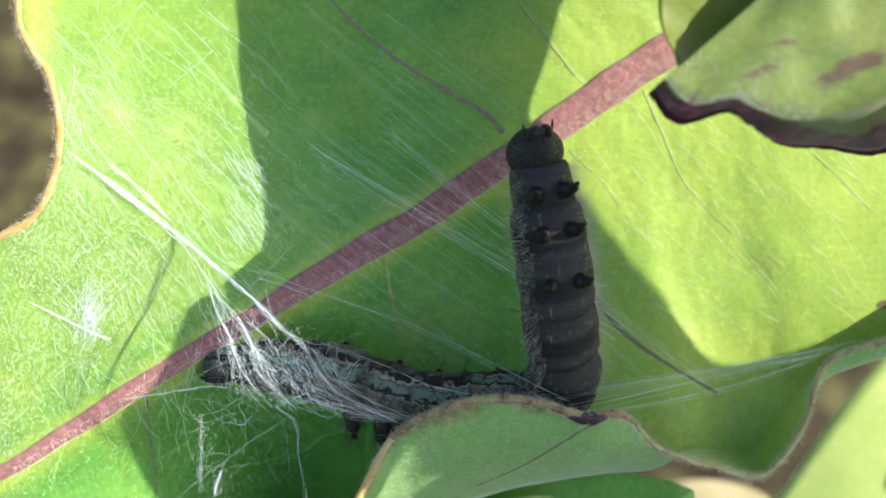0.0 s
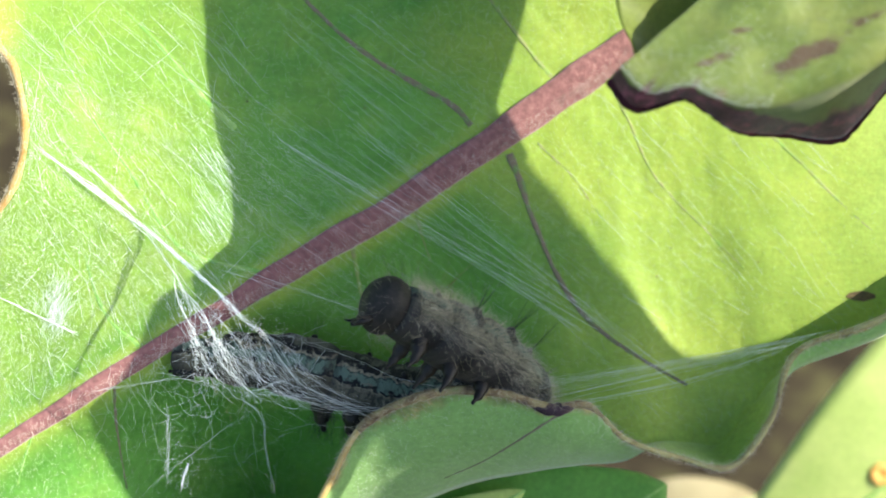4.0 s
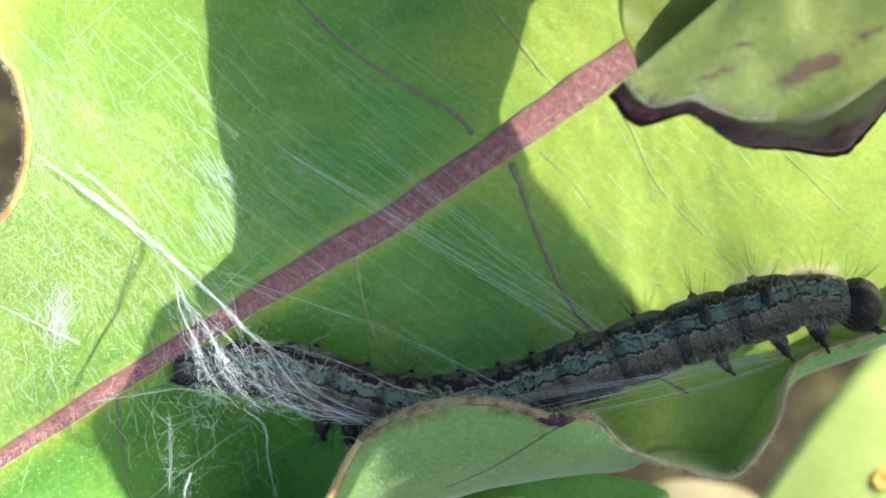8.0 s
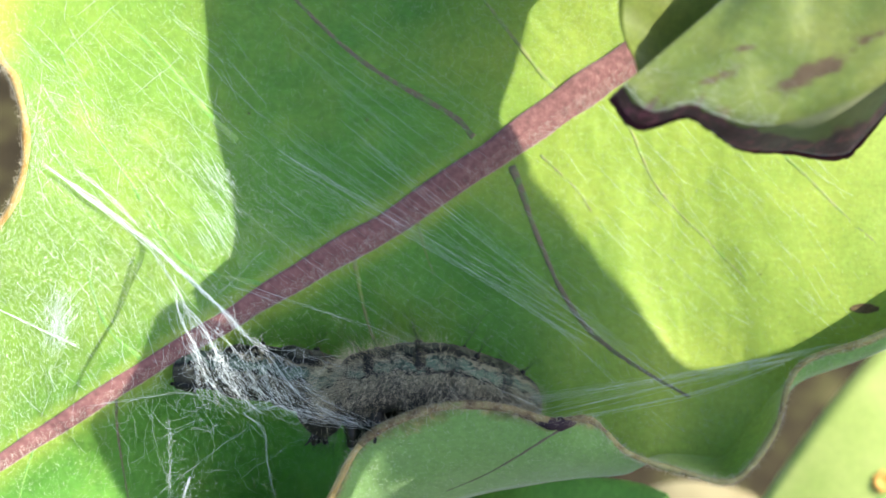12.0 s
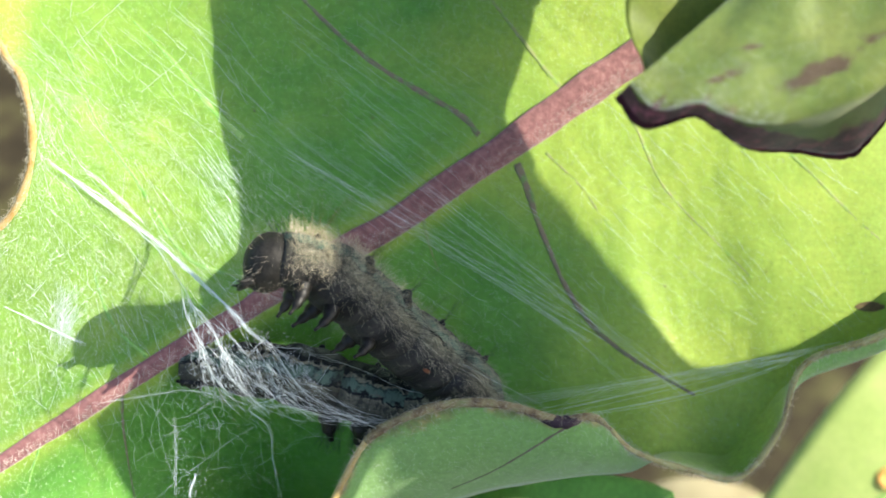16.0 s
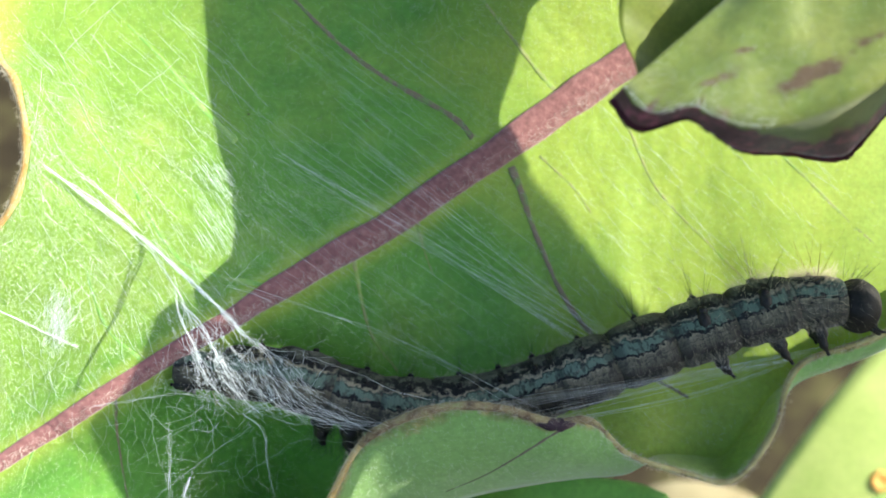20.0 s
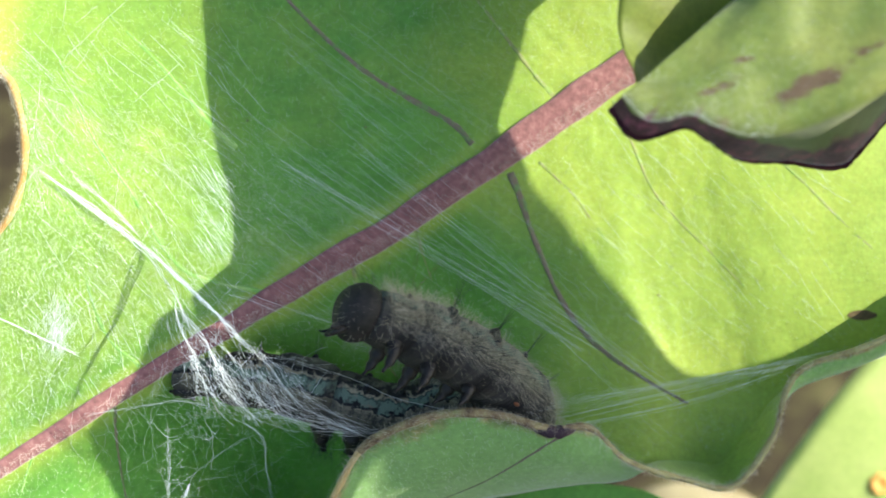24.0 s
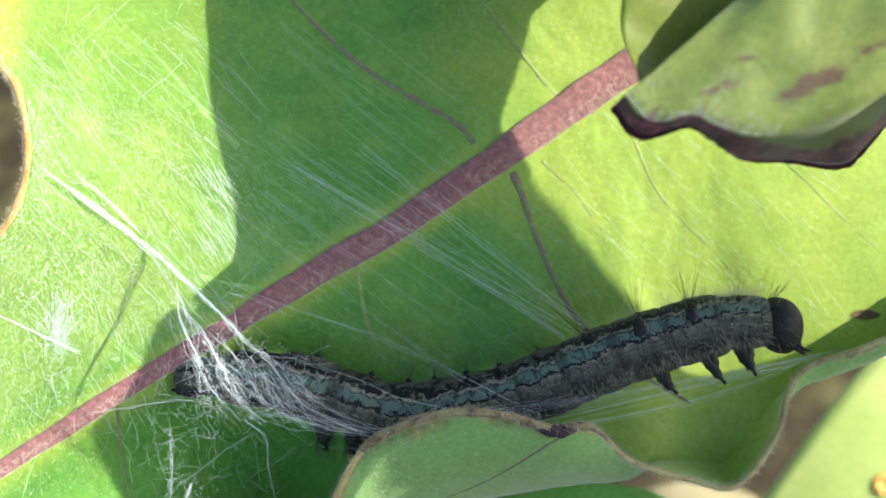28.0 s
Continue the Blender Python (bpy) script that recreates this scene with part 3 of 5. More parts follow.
for v in bm.verts:
    q = STAND.inverted() @ v.co / MM
    for c, wide, high in (((15.66, 39.00, 6.86), 1.0, 0.55), ((16.79, 39.00, 7.42), 0.9, 0.5), ((12.85, 39.40, 7.16), 1.0, 0.3), ((13.65, 39.40, 8.19), 0.9, 0.22), ((18.40, 38.80, 8.61), 1.1, 0.35)):
        d = (q - Vector(c)) * 1.0
        v[bl] = max(v[bl], (0.8 if high > 0.4 else 0.66) * math.exp(-((d.x + d.z * -0.4) / wide) ** 2 - ((d.z - d.x * 0.35) / high) ** 2))
ob = part("blade", bm, TOPLEAF, curl)
so = ob.modifiers.new("thickness", "SOLIDIFY")
so.thickness, so.offset = 0.0002, 0.0
bm = bmesh.new()
tube(bm, [W(tip_at(i, 2.0)) for i in range(90)], lambda u: (0.17 + 0.06 * math.sin(u * 9 + 1) + 0.06 * noise.noise(Vector((u * 40, 0, 0)))) * MM, 9)
part("margin", bm, MAROON, curl, "dark maroon dried margin")
bm = bmesh.new()
tube(bm, [W(p) for p in crom([(12.79, 40.60, 9.21), (13.09, 40.50, 9.89), (13.53, 40.40, 10.57)], 12)], lambda u: (0.05 + 0.14 * math.sin(math.pi * u)) * MM, 8, 0.5)
part("bruise", bm, MAROON, curl, "dark bruise along a vein")

fuzz(6000, lambda: tip_at(rh.randrange(90), rh.random()), curl)
fuzz(3500, lambda: tip_at(rh.randrange(52), 1.02 - 0.3 * rh.random() ** 2), curl)
fringe([blade(i, 2.0) for i in range(50, NS)], 6500, 0.42, 0.006, PALE)
fringe([upper(i, 1.0) for i in range(4, 100)], 3200, 0.42, 0.007, PALE)

# ---- leaves behind, and the unseen leaves above that shade this one ----


def flat_leaf(name, label, a, b, width, material, bend=0.1, face=(0, -1, 0), n=24):
    """A pointed leaf from its base a to its tip b, in plan millimetres."""
    th = tagged(new(name), label, "leaf")
    a, b, face = Vector(a), Vector(b), Vector(face)
    side = (b - a).cross(face).normalized()
    nrm = side.cross(b - a).normalized()
    bm = bmesh.new()
    rows = []
    for i in range(n + 1):
        u = i / n
        w = width * (math.sin(math.pi * u ** 0.8) ** 0.75 + 0.02)
        c = a.lerp(b, u) + nrm * bend * (b - a).length * math.sin(math.pi * u)
        rows.append([W(c + side * w * k / 8 + nrm * (-0.12 * w * (k / 8) ** 2)) for k in range(-8, 9)])
    grid_mesh(bm, rows)
    ob = part("blade", bm, material, th)
    so = ob.modifiers.new("thickness", "SOLIDIFY")
    so.thickness = 0.0003
    bm = bmesh.new()
    tube(bm, [W(a.lerp(b, i / n) + nrm * (bend * (b - a).length * math.sin(math.pi * i / n))) for i in range(n + 1)], lambda u: (0.4 - 0.3 * u) * MM, 8, 0.4)
    part("midrib", bm, VEIN_PALE, th)
    return th


flat_leaf("leaf", "bright yellow-green leaf below, out of focus", (60.5, 90.00, -1.8), (26.0, 88.00, -32.4), 9.6, FAR_LEAF, face=(0.55, -0.75, 0.35))
flat_leaf("leaf", "dark green leaf under the curled edge", (-3.64, 62.00, -27.0), (15.4, 60.00, -14.9), 7.0, LEAF, 0.05)
# hidden leaf added so less light comes through the lower left blade
flat_leaf("leaf", "unseen leaf added behind the large leaf to block back light", (-26.0, 62.5, -23.0), (4.0, 66.0, -7.0), 9.0, LEAF, 0.03)
# the sun on the dark leaf's left part, put in as a bright piece
flat_leaf("leaf", "sunlit part of the dark green leaf, added as a lime-green piece", (-8.56, 59.60, -23.40), (6.6, 58.60, -14.9), 2.6, FAR_LEAF, 0.05)
flat_leaf("dry_leaf", "pale dry leaf lying below, out of focus", (21.97, 120.00, -36.03), (40.11, 120.00, -30.83), 5.5, DRY_LEAF, 0.1)

flower = tagged(new("flower"), "small orange flower lying on the lower leaf", "flower")
for k in range(7):
    bm = bmesh.new()
    a = k * math.tau / 7
    c, e = Vector((39.4, 84.50, -19.9)), Vector((math.cos(a), -0.3, math.sin(a)))
    tube(bm, [W(c + e * 1.0 * f) for f in (0, 0.3, 0.7, 1)], lambda u: (0.15 + 0.5 * math.sin(math.pi * u)) * MM, 8, 0.4)
    part("petal", bm, ORANGE, flower)

# unseen leaves towards the sun, their outlines cut to fit the shade on this one


def shade_leaf(points, material):
    th = tagged(new("leaf"), "unseen green leaf towards the sun, added to cast shade", "leaf")
    bm = bmesh.new()
    f = bm.faces.new([bm.verts.new(W(p)) for p in crom([*points, points[0]], 140)[:-1]])
    bmesh.ops.triangulate(bm, faces=[f])
    bmesh.ops.recalc_face_normals(bm, faces=bm.faces)
    ob = part("blade", bm, material, th, smooth=False)
    so = ob.modifiers.new("thickness", "SOLIDIFY")
    so.thickness = 0.0003


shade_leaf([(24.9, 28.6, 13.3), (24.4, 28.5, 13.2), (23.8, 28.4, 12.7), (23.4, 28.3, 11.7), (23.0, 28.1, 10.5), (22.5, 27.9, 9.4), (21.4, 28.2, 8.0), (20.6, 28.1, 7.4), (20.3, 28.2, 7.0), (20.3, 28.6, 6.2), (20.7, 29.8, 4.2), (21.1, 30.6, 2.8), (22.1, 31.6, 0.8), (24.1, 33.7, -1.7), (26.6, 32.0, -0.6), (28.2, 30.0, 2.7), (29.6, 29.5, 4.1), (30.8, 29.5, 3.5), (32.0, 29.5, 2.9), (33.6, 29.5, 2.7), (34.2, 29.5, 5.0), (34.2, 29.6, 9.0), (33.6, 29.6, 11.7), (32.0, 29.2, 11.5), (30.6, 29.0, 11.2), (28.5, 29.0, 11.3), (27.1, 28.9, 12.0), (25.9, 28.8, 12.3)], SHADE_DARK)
shade_leaf([(33.0, 29.8, 11.6), (38.8, 30.1, 12.0), (45.2, 30.1, 11.6), (47.1, 30.1, 8.8), (46.9, 29.1, -5.1), (41.9, 29.1, -5.1), (36.8, 29.1, -2.4), (35.9, 29.5, 1.4), (33.6, 29.7, 2.4), (33.9, 29.8, 5.0), (33.8, 29.8, 9.0)], SHADE_LEAF)
shade_leaf([(31.5, 38.7, 38.9), (29.1, 39.2, 23.6), (28.5, 39.3, 20.2), (27.6, 39.4, 17.3), (28.1, 39.6, 15.9), (29.7, 40.0, 14.2), (28.4, 40.0, 8.7), (23.3, 40.0, 6.2), (20.2, 40.0, 9.7), (17.5, 40.0, 11.9), (16.9, 39.5, 17.5), (16.7, 39.0, 23.6), (17.0, 38.5, 38.8)], SHADE_LEAF)
shade_leaf([(46.1, 29.6, 21.5), (48.7, 29.9, 19.4), (51.6, 30.1, 15.8), (55.6, 30.4, 10.6), (60.7, 30.4, 11.3), (60.9, 30.1, 9.4), (61.1, 30.1, 6.8), (59.5, 30.1, 2.4), (52.9, 29.1, -0.5), (42.0, 30.1, 8.2), (34.3, 30.1, 9.1), (32.2, 30.1, 11.1), (32.9, 30.1, 13.9), (35.2, 30.1, 17.3), (38.8, 30.1, 19.5), (43.6, 29.6, 21.0)], THIN_LEAF)
# added to keep the leaf under the curled edge in shade
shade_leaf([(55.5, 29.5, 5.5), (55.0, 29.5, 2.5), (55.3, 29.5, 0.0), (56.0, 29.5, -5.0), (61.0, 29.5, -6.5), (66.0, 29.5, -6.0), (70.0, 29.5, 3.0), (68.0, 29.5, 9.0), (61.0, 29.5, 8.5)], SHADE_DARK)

# ---- the caterpillar ----
def skin_material():
    """Striped caterpillar skin: grey sides, blue-green stripe, broken black and rusty lines towards the back."""
    m, nt, out = nodes_of("caterpillar_skin")
    L = nt.links.new
    co = nt.nodes.new("ShaderNodeTexCoord").outputs["Object"]
    info = nt.nodes.new("ShaderNodeObjectInfo")
    shift = nt.nodes.new("ShaderNodeVectorMath")
    shift.operation = "MULTIPLY_ADD"
    comb = nt.nodes.new("ShaderNodeCombineXYZ")
    L(info.outputs["Random"], comb.inputs[0])
    L(info.outputs["Random"], comb.inputs[1])
    L(comb.outputs[0], shift.inputs[0])
    shift.inputs[1].default_value = (0.5, 0.3, 0)
    L(co, shift.inputs[2])
    xyz = nt.nodes.new("ShaderNodeSeparateXYZ")
    L(co, xyz.inputs[0])
    wav = noise_of(nt, 1150.0, 5.0, 0.7, coord=shift.outputs[0])
    h = nt.nodes.new("ShaderNodeMath")
    h.operation = "MULTIPLY_ADD"
    L(xyz.outputs[2], h.inputs[0])
    h.inputs[1].default_value = 0.5 / (1.80 * MM)
    h.inputs[2].default_value = 0.5
    h2 = nt.nodes.new("ShaderNodeMath")
    h2.operation = "MULTIPLY_ADD"
    L(wav, h2.inputs[0])
    h2.inputs[1].default_value = 0.34
    L(h.outputs[0], h2.inputs[2])
    h3 = nt.nodes.new("ShaderNodeMath")
    h3.operation = "SUBTRACT"
    L(h2.outputs[0], h3.inputs[0])
    h3.inputs[1].default_value = 0.165
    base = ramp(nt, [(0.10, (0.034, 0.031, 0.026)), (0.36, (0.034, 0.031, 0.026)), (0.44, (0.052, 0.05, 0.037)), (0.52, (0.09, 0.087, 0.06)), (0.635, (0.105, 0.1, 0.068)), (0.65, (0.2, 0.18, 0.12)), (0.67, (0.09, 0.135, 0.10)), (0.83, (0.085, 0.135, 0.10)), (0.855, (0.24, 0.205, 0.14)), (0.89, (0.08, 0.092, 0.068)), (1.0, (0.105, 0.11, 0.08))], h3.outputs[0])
    lines = ramp(nt, [(0.50, (0, 0, 0)), (0.51, (0.7, 0.7, 0.7)), (0.525, (0, 0, 0)), (0.57, (0, 0, 0)), (0.58, (0.7, 0.7, 0.7)), (0.595, (0, 0, 0)), (0.655, (0, 0, 0)), (0.665, (1, 1, 1)), (0.70, (1, 1, 1)), (0.71, (0, 0, 0)), (0.81, (0, 0, 0)), (0.82, (1, 1, 1)), (0.85, (0, 0, 0)), (0.872, (0, 0, 0)), (0.885, (1, 1, 1)), (0.94, (1, 1, 1)), (0.96, (0.4, 0.4, 0.4))], h3.outputs[0])
    broken = ramp(nt, [(0.38, (0, 0, 0)), (0.42, (1, 1, 1))], noise_of(nt, 1700.0, 4.0, 0.65, coord=shift.outputs[0]))
    ink = mixed(nt, 1.0, lines, broken, "MULTIPLY")
    col = mixed(nt, ink, base, (0.005, 0.005, 0.005))
    speck = ramp(nt, [(0.53, (0, 0, 0)), (0.59, (0.65, 0.65, 0.65))], noise_of(nt, 2600.0, 4.0, 0.65, coord=shift.outputs[0], stretch=(1, 1.4, 0.7)))
    col = mixed(nt, speck, col, (0.016, 0.016, 0.015))
    streak = ramp(nt, [(0.60, (0, 0, 0)), (0.68, (0.55, 0.55, 0.55))], noise_of(nt, 2300.0, 3.0, 0.6, coord=shift.outputs[0], stretch=(1.6, 0.6, 1.6)))
    col = mixed(nt, streak, col, (0.17, 0.155, 0.115))
    # crease darkness put into the skin colour at both ends of a segment
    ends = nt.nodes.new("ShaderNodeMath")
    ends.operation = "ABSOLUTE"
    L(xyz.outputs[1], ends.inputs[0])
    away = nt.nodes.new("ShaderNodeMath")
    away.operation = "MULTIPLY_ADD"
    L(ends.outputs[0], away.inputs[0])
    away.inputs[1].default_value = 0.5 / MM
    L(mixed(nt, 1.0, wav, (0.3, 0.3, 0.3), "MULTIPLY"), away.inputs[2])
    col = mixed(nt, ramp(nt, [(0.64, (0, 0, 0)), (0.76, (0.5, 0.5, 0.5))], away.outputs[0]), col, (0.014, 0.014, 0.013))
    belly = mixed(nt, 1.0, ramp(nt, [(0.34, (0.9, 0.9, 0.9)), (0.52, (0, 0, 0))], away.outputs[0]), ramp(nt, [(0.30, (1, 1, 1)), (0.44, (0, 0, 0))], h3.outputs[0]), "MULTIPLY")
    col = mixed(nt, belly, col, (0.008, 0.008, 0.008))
    p = add(nt, "BsdfPrincipled", Roughness=0.7)
    p.inputs["Specular IOR Level"].default_value = 0.25
    L(col, p.inputs["Base Color"])
    b = add(nt, "Bump", Strength=0.8, Distance=0.00016)
    L(noise_of(nt, 1800.0, 3.0, 0.6, coord=shift.outputs[0], stretch=(0.5, 2.6, 0.5)), b.inputs["Height"])
    L(b.outputs[0], p.inputs["Normal"])
    L(p.outputs[0], out.inputs[0])
    return m


SKIN = skin_material()
HEAD = plain_material("head_capsule", [(0.3, (0.007, 0.007, 0.006)), (0.7, (0.024, 0.022, 0.018))], 2600.0, 0.6, 0.2, 0.00005, 7000.0)
LIP = plain_material("mouth_skin", [(0.3, (0.025, 0.021, 0.018)), (0.7, (0.055, 0.046, 0.037))], 2500.0, 0.6, 0.3)
INK = plain_material("black_horn", [(0.3, (0.005, 0.005, 0.004)), (0.7, (0.015, 0.014, 0.012))], 3000.0, 0.45, 0.25)
RUST = plain_material("rusty_spot", [(0.3, (0.09, 0.035, 0.018)), (0.7, (0.16, 0.06, 0.03))], 2500.0, 0.7, 0.2)
TAIL = [(-11.78, 52.60, -6.17), (-6.73, 52.50, -6.60), (-1.28, 52.80, -8.18)]
STATIONS = 13
base = Matrix.Translation(W(TAIL[0])) @ STAND.to_3x3().to_4x4()
caterpillar = tagged(new("caterpillar"), "grey hairy caterpillar with blue-green stripes, swinging its front half", "caterpillar")
caterpillar.matrix_world = base
rnd = random.Random(7)


def leg(seg, x, y, z, tip, thick, material, name="leg"):
    """A jointed leg: three tapering pieces that bend towards the tip, ending in a claw."""
    bm = bmesh.new()
    a, c = Vector((x, y, z)), Vector(tip)
    knee = a.lerp(c, 0.5) + Vector((0.12 * (1 if x > 0 else -1), -0.12, 0))
    pts = crom([a, knee, c], 12)
    tube(bm, [p * MM for p in pts], lambda u: thick * (1.0 - 0.9 * u + 0.08 * math.cos(u * 19)) * MM, 10, across=Vector((1, 0, 0)))
    return part(name, bm, material, seg)


def bump_on(seg, r, angle, y, size, name="tubercle"):
    """A black tubercle on the back."""
    bm = bmesh.new()
    c = Vector((math.sin(angle) * r, y, math.cos(angle) * r))
    bmesh.ops.create_icosphere(bm, subdivisions=2, radius=size, matrix=Matrix.Translation(c * 0.985) @ Matrix.Diagonal((0.85, 0.9, 0.75, 1)))
    for v in bm.verts:
        v.co += Vector((0, 0, 1)) * size * 0.6 * noise.noise(v.co * 7000)
    return part(name, bm, INK, seg), c


segments = []
for k in range(STATIONS):
    u = k / (STATIONS - 1)
    r = (1.42 + 0.50 * math.sin(math.pi * (0.12 + u * 0.74)) ** 0.7) * MM
    if k < 2:
        r *= (0.66, 0.9)[k]
    if 3 <= k <= 7:
        r *= 0.93
    if k == 12:
        r *= 0.88
    half = (1.6 if k == 12 else 1.85) * MM
    bm = bmesh.new()
    rows = []
    front = ((0.72, 0.95), (0.9, 0.92), (1.02, 0.84), (1.06, 0.6)) if k == 12 else ((0.72, 0.935), (0.9, 0.85), (0.98, 0.6), (1.0, 0.25))
    for f, s in ((-1.0, 0.25), (-0.98, 0.62), (-0.9, 0.85), (-0.72, 0.935), (-0.6, 0.975), (-0.35, 0.985), (-0.2, 0.97), (0.0, 0.995), (0.2, 1.0), (0.4, 0.985), (0.6, 0.975), *front):
        ring = []
        for a in range(33):
            an = (a % 32) * math.tau / 32
            rr = r * s * (1 + 0.035 * noise.noise(Vector((math.sin(an) * 2.2, f * 2.5 + k * 3.1, math.cos(an) * 2.2))))
            low = 0.93 if math.cos(an) < 0 else 1.0
            fold_out = 1 + 0.07 * max(0, math.cos((an if an < math.pi else math.tau - an) - 1.95)) ** 8
            ring.append(Vector((math.sin(an) * rr * fold_out, f * half, math.cos(an) * rr * (0.96 if low == 1 else low))))
        rows.append(ring)
    grid_mesh(bm, rows)
    bmesh.ops.remove_doubles(bm, verts=bm.verts, dist=1e-8)
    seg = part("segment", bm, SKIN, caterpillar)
    segments.append(seg)
    # soft pale hairs along the sides and the belly, some on the back
    bm = bmesh.new()
    for i in range(800 if k > 5 else 480 if k == 5 else 180):
        sgn = -1 if rnd.random() < 0.78 else 1
        an = sgn * (rnd.uniform(1.75, 2.3) if sgn > 0 else rnd.choice((rnd.uniform(0.75, 1.5), rnd.uniform(1.1, 1.95))))
        if k < 5 and abs(an) < 1.5:
            continue
        n = Vector((math.sin(an), 0, math.cos(an)))
        y = rnd.uniform(-0.8, 0.8) * half
        way = n + Vector((rnd.uniform(-0.4, 0.4), rnd.uniform(-0.6, 0.7), rnd.uniform(-0.5, 0.25)))
        long = rnd.uniform(0.35, 0.9) if sgn > 0 else rnd.uniform(0.4, 1.2)
        hair(bm, n * r * 0.95 + Vector((0, y, 0)), way, long * MM, rnd.uniform(0.0022, 0.0042) * MM, 0.25)
    part("hair_fringe", bm, PALE, seg, "soft pale hairs")
    # black tubercles on the back with long dark bristles
    big = k in (10, 11)
    for sgn in (-1, 1):
        ob, c = bump_on(seg, r, sgn * (0.66 if big else 0.5), 0.15 * MM, (0.34 if big else 0.21) * MM)
        bm = bmesh.new()
        for i in range(6 if big else 4):
            way = Vector((c.x, 0, c.z)).normalized() + Vector((rnd.uniform(-0.35, 0.35), rnd.uniform(-0.55, 0.5), 0.2))
            hair(bm, c, way, (rnd.uniform(2.0, 3.5) if k > 8 else rnd.uniform(0.8, 1.7)) * MM, (0.009 if k == 12 else 0.013) * MM)
        part("bristles", bm, RUST if k == 12 else INK, ob, "long rusty bristles" if k == 12 else "long black bristles")
        bump_on(seg, r, sgn * 1.28, -0.3 * MM, 0.1 * MM, "wart")
        if big:
            bm = bmesh.new()
            bmesh.ops.create_icosphere(bm, subdivisions=3, radius=0.5 * MM, matrix=Matrix.Translation((sgn * math.sin(0.95) * r * 0.83, 0.1 * MM, math.cos(0.95) * r * 0.83)) @ Matrix.Diagonal((0.9, 0.75, 1.15, 1)))
            for v in bm.verts:
                v.co += v.normal * 0.12 * MM * noise.noise(v.co * 5000)
            part("patch", bm, INK, seg, "black patch on the flank")
    if k > 9:
        bm = bmesh.new()
        for i in range(1100 if k == 12 else 650 if k == 11 else 260):
            an = rnd.uniform(-2.4, 2.4) if rnd.random() < 0.3 else rnd.uniform(-1.9, 0.25)
            n = Vector((math.sin(an), 0, math.cos(an)))
            way = n + Vector((rnd.uniform(-0.25, 0.25), rnd.uniform(-0.1, 1.3) if k == 12 else rnd.uniform(-0.4, 0.7), rnd.uniform(-0.2, 0.2)))
            hair(bm, n * r * 0.94 + Vector((0, rnd.uniform(-0.7, 0.85) * half, 0)), way, rnd.uniform(0.3, 1.1) * MM, rnd.uniform(0.0025, 0.005) * MM, 0.1)
        part("hair_tuft", bm, CREAM, seg, "long cream-coloured hairs")
    if k == 9:
        for sgn in (-1, 1):
            bm = bmesh.new()
            bmesh.ops.create_icosphere(bm, subdivisions=2, radius=0.24 * MM, matrix=Matrix.Translation((sgn * r * 0.8, 0, -r * 0.52)) @ Matrix.Diagonal((0.5, 1.2, 0.7, 1)))
            part("spot", bm, RUST, seg, "rusty orange spot")
    rm = r / MM
    if k >= 10:
        for sgn in (-1, 1):
            leg(seg, sgn * 0.62, 0.35, -rm * 0.72, (sgn * 1.0, 0.75, -rm - (0.85 if k == 10 else 1.1)), 0.5, INK)
    elif k in (2, 3):
        for sgn in (-1, 1):
            y = 0.3 if k == 3 else 1.5
            ob = leg(seg, sgn * 0.7, y, -rm * 0.6, (sgn * 0.9, y + 0.4, -rm - (1.2 if k == 3 else 1.0)), 0.85, INK, "proleg")
            bm = bmesh.new()
            for i in range(130):
                f = rnd.uniform(0.1, 0.95)
                a = Vector((sgn * (0.7 + 0.2 * f), y + 0.4 * f + rnd.uniform(-0.6, 0.6), -rm * (0.6 + 0.4 * f) - 1.2 * f)) * MM
                hair(bm, a, Vector((sgn * rnd.uniform(0.1, 0.9), rnd.uniform(-0.7, 0.5), -1)), rnd.uniform(0.5, 1.4) * MM, 0.007 * MM)
            part("bristles", bm, INK, ob, "dark bristles on the foot")
    elif k in (4, 5, 6, 7):
        for sgn in (-1, 1):
            leg(seg, sgn * 0.7, 0, -rm * 0.6, (sgn * 0.85, 0.1, -rm - 0.6), 0.5, INK, "proleg")
    elif k == 0:
        for sgn in (-1, 1):
            leg(seg, sgn * 0.6, -0.6, -rm * 0.5, (sgn * 0.7, -1.9, -rm * 0.55), 0.55, INK, "clasper")

# head: two lobes with a seam, small eyes, jaws and feelers
bm = bmesh.new()
bmesh.ops.create_uvsphere(bm, u_segments=40, v_segments=28, radius=1.0)
for v in bm.verts:
    c = v.co.copy()
    seam = 1 - 0.07 * math.exp(-(c.x / 0.10) ** 2) * (1 if c.z > -0.3 else 0.3)
    low = 1 - 0.30 * max(0, -c.z) ** 1.5
    v.co = Vector((c.x * 1.36 * low * (1 + 0.05 * abs(c.x)), c.y * 1.26 + 0.25 * max(0, -c.z) ** 2, c.z * 1.48)) * seam * 0.99 * MM
head = part("head", bm, HEAD, caterpillar, "dark brown-grey rounded head")
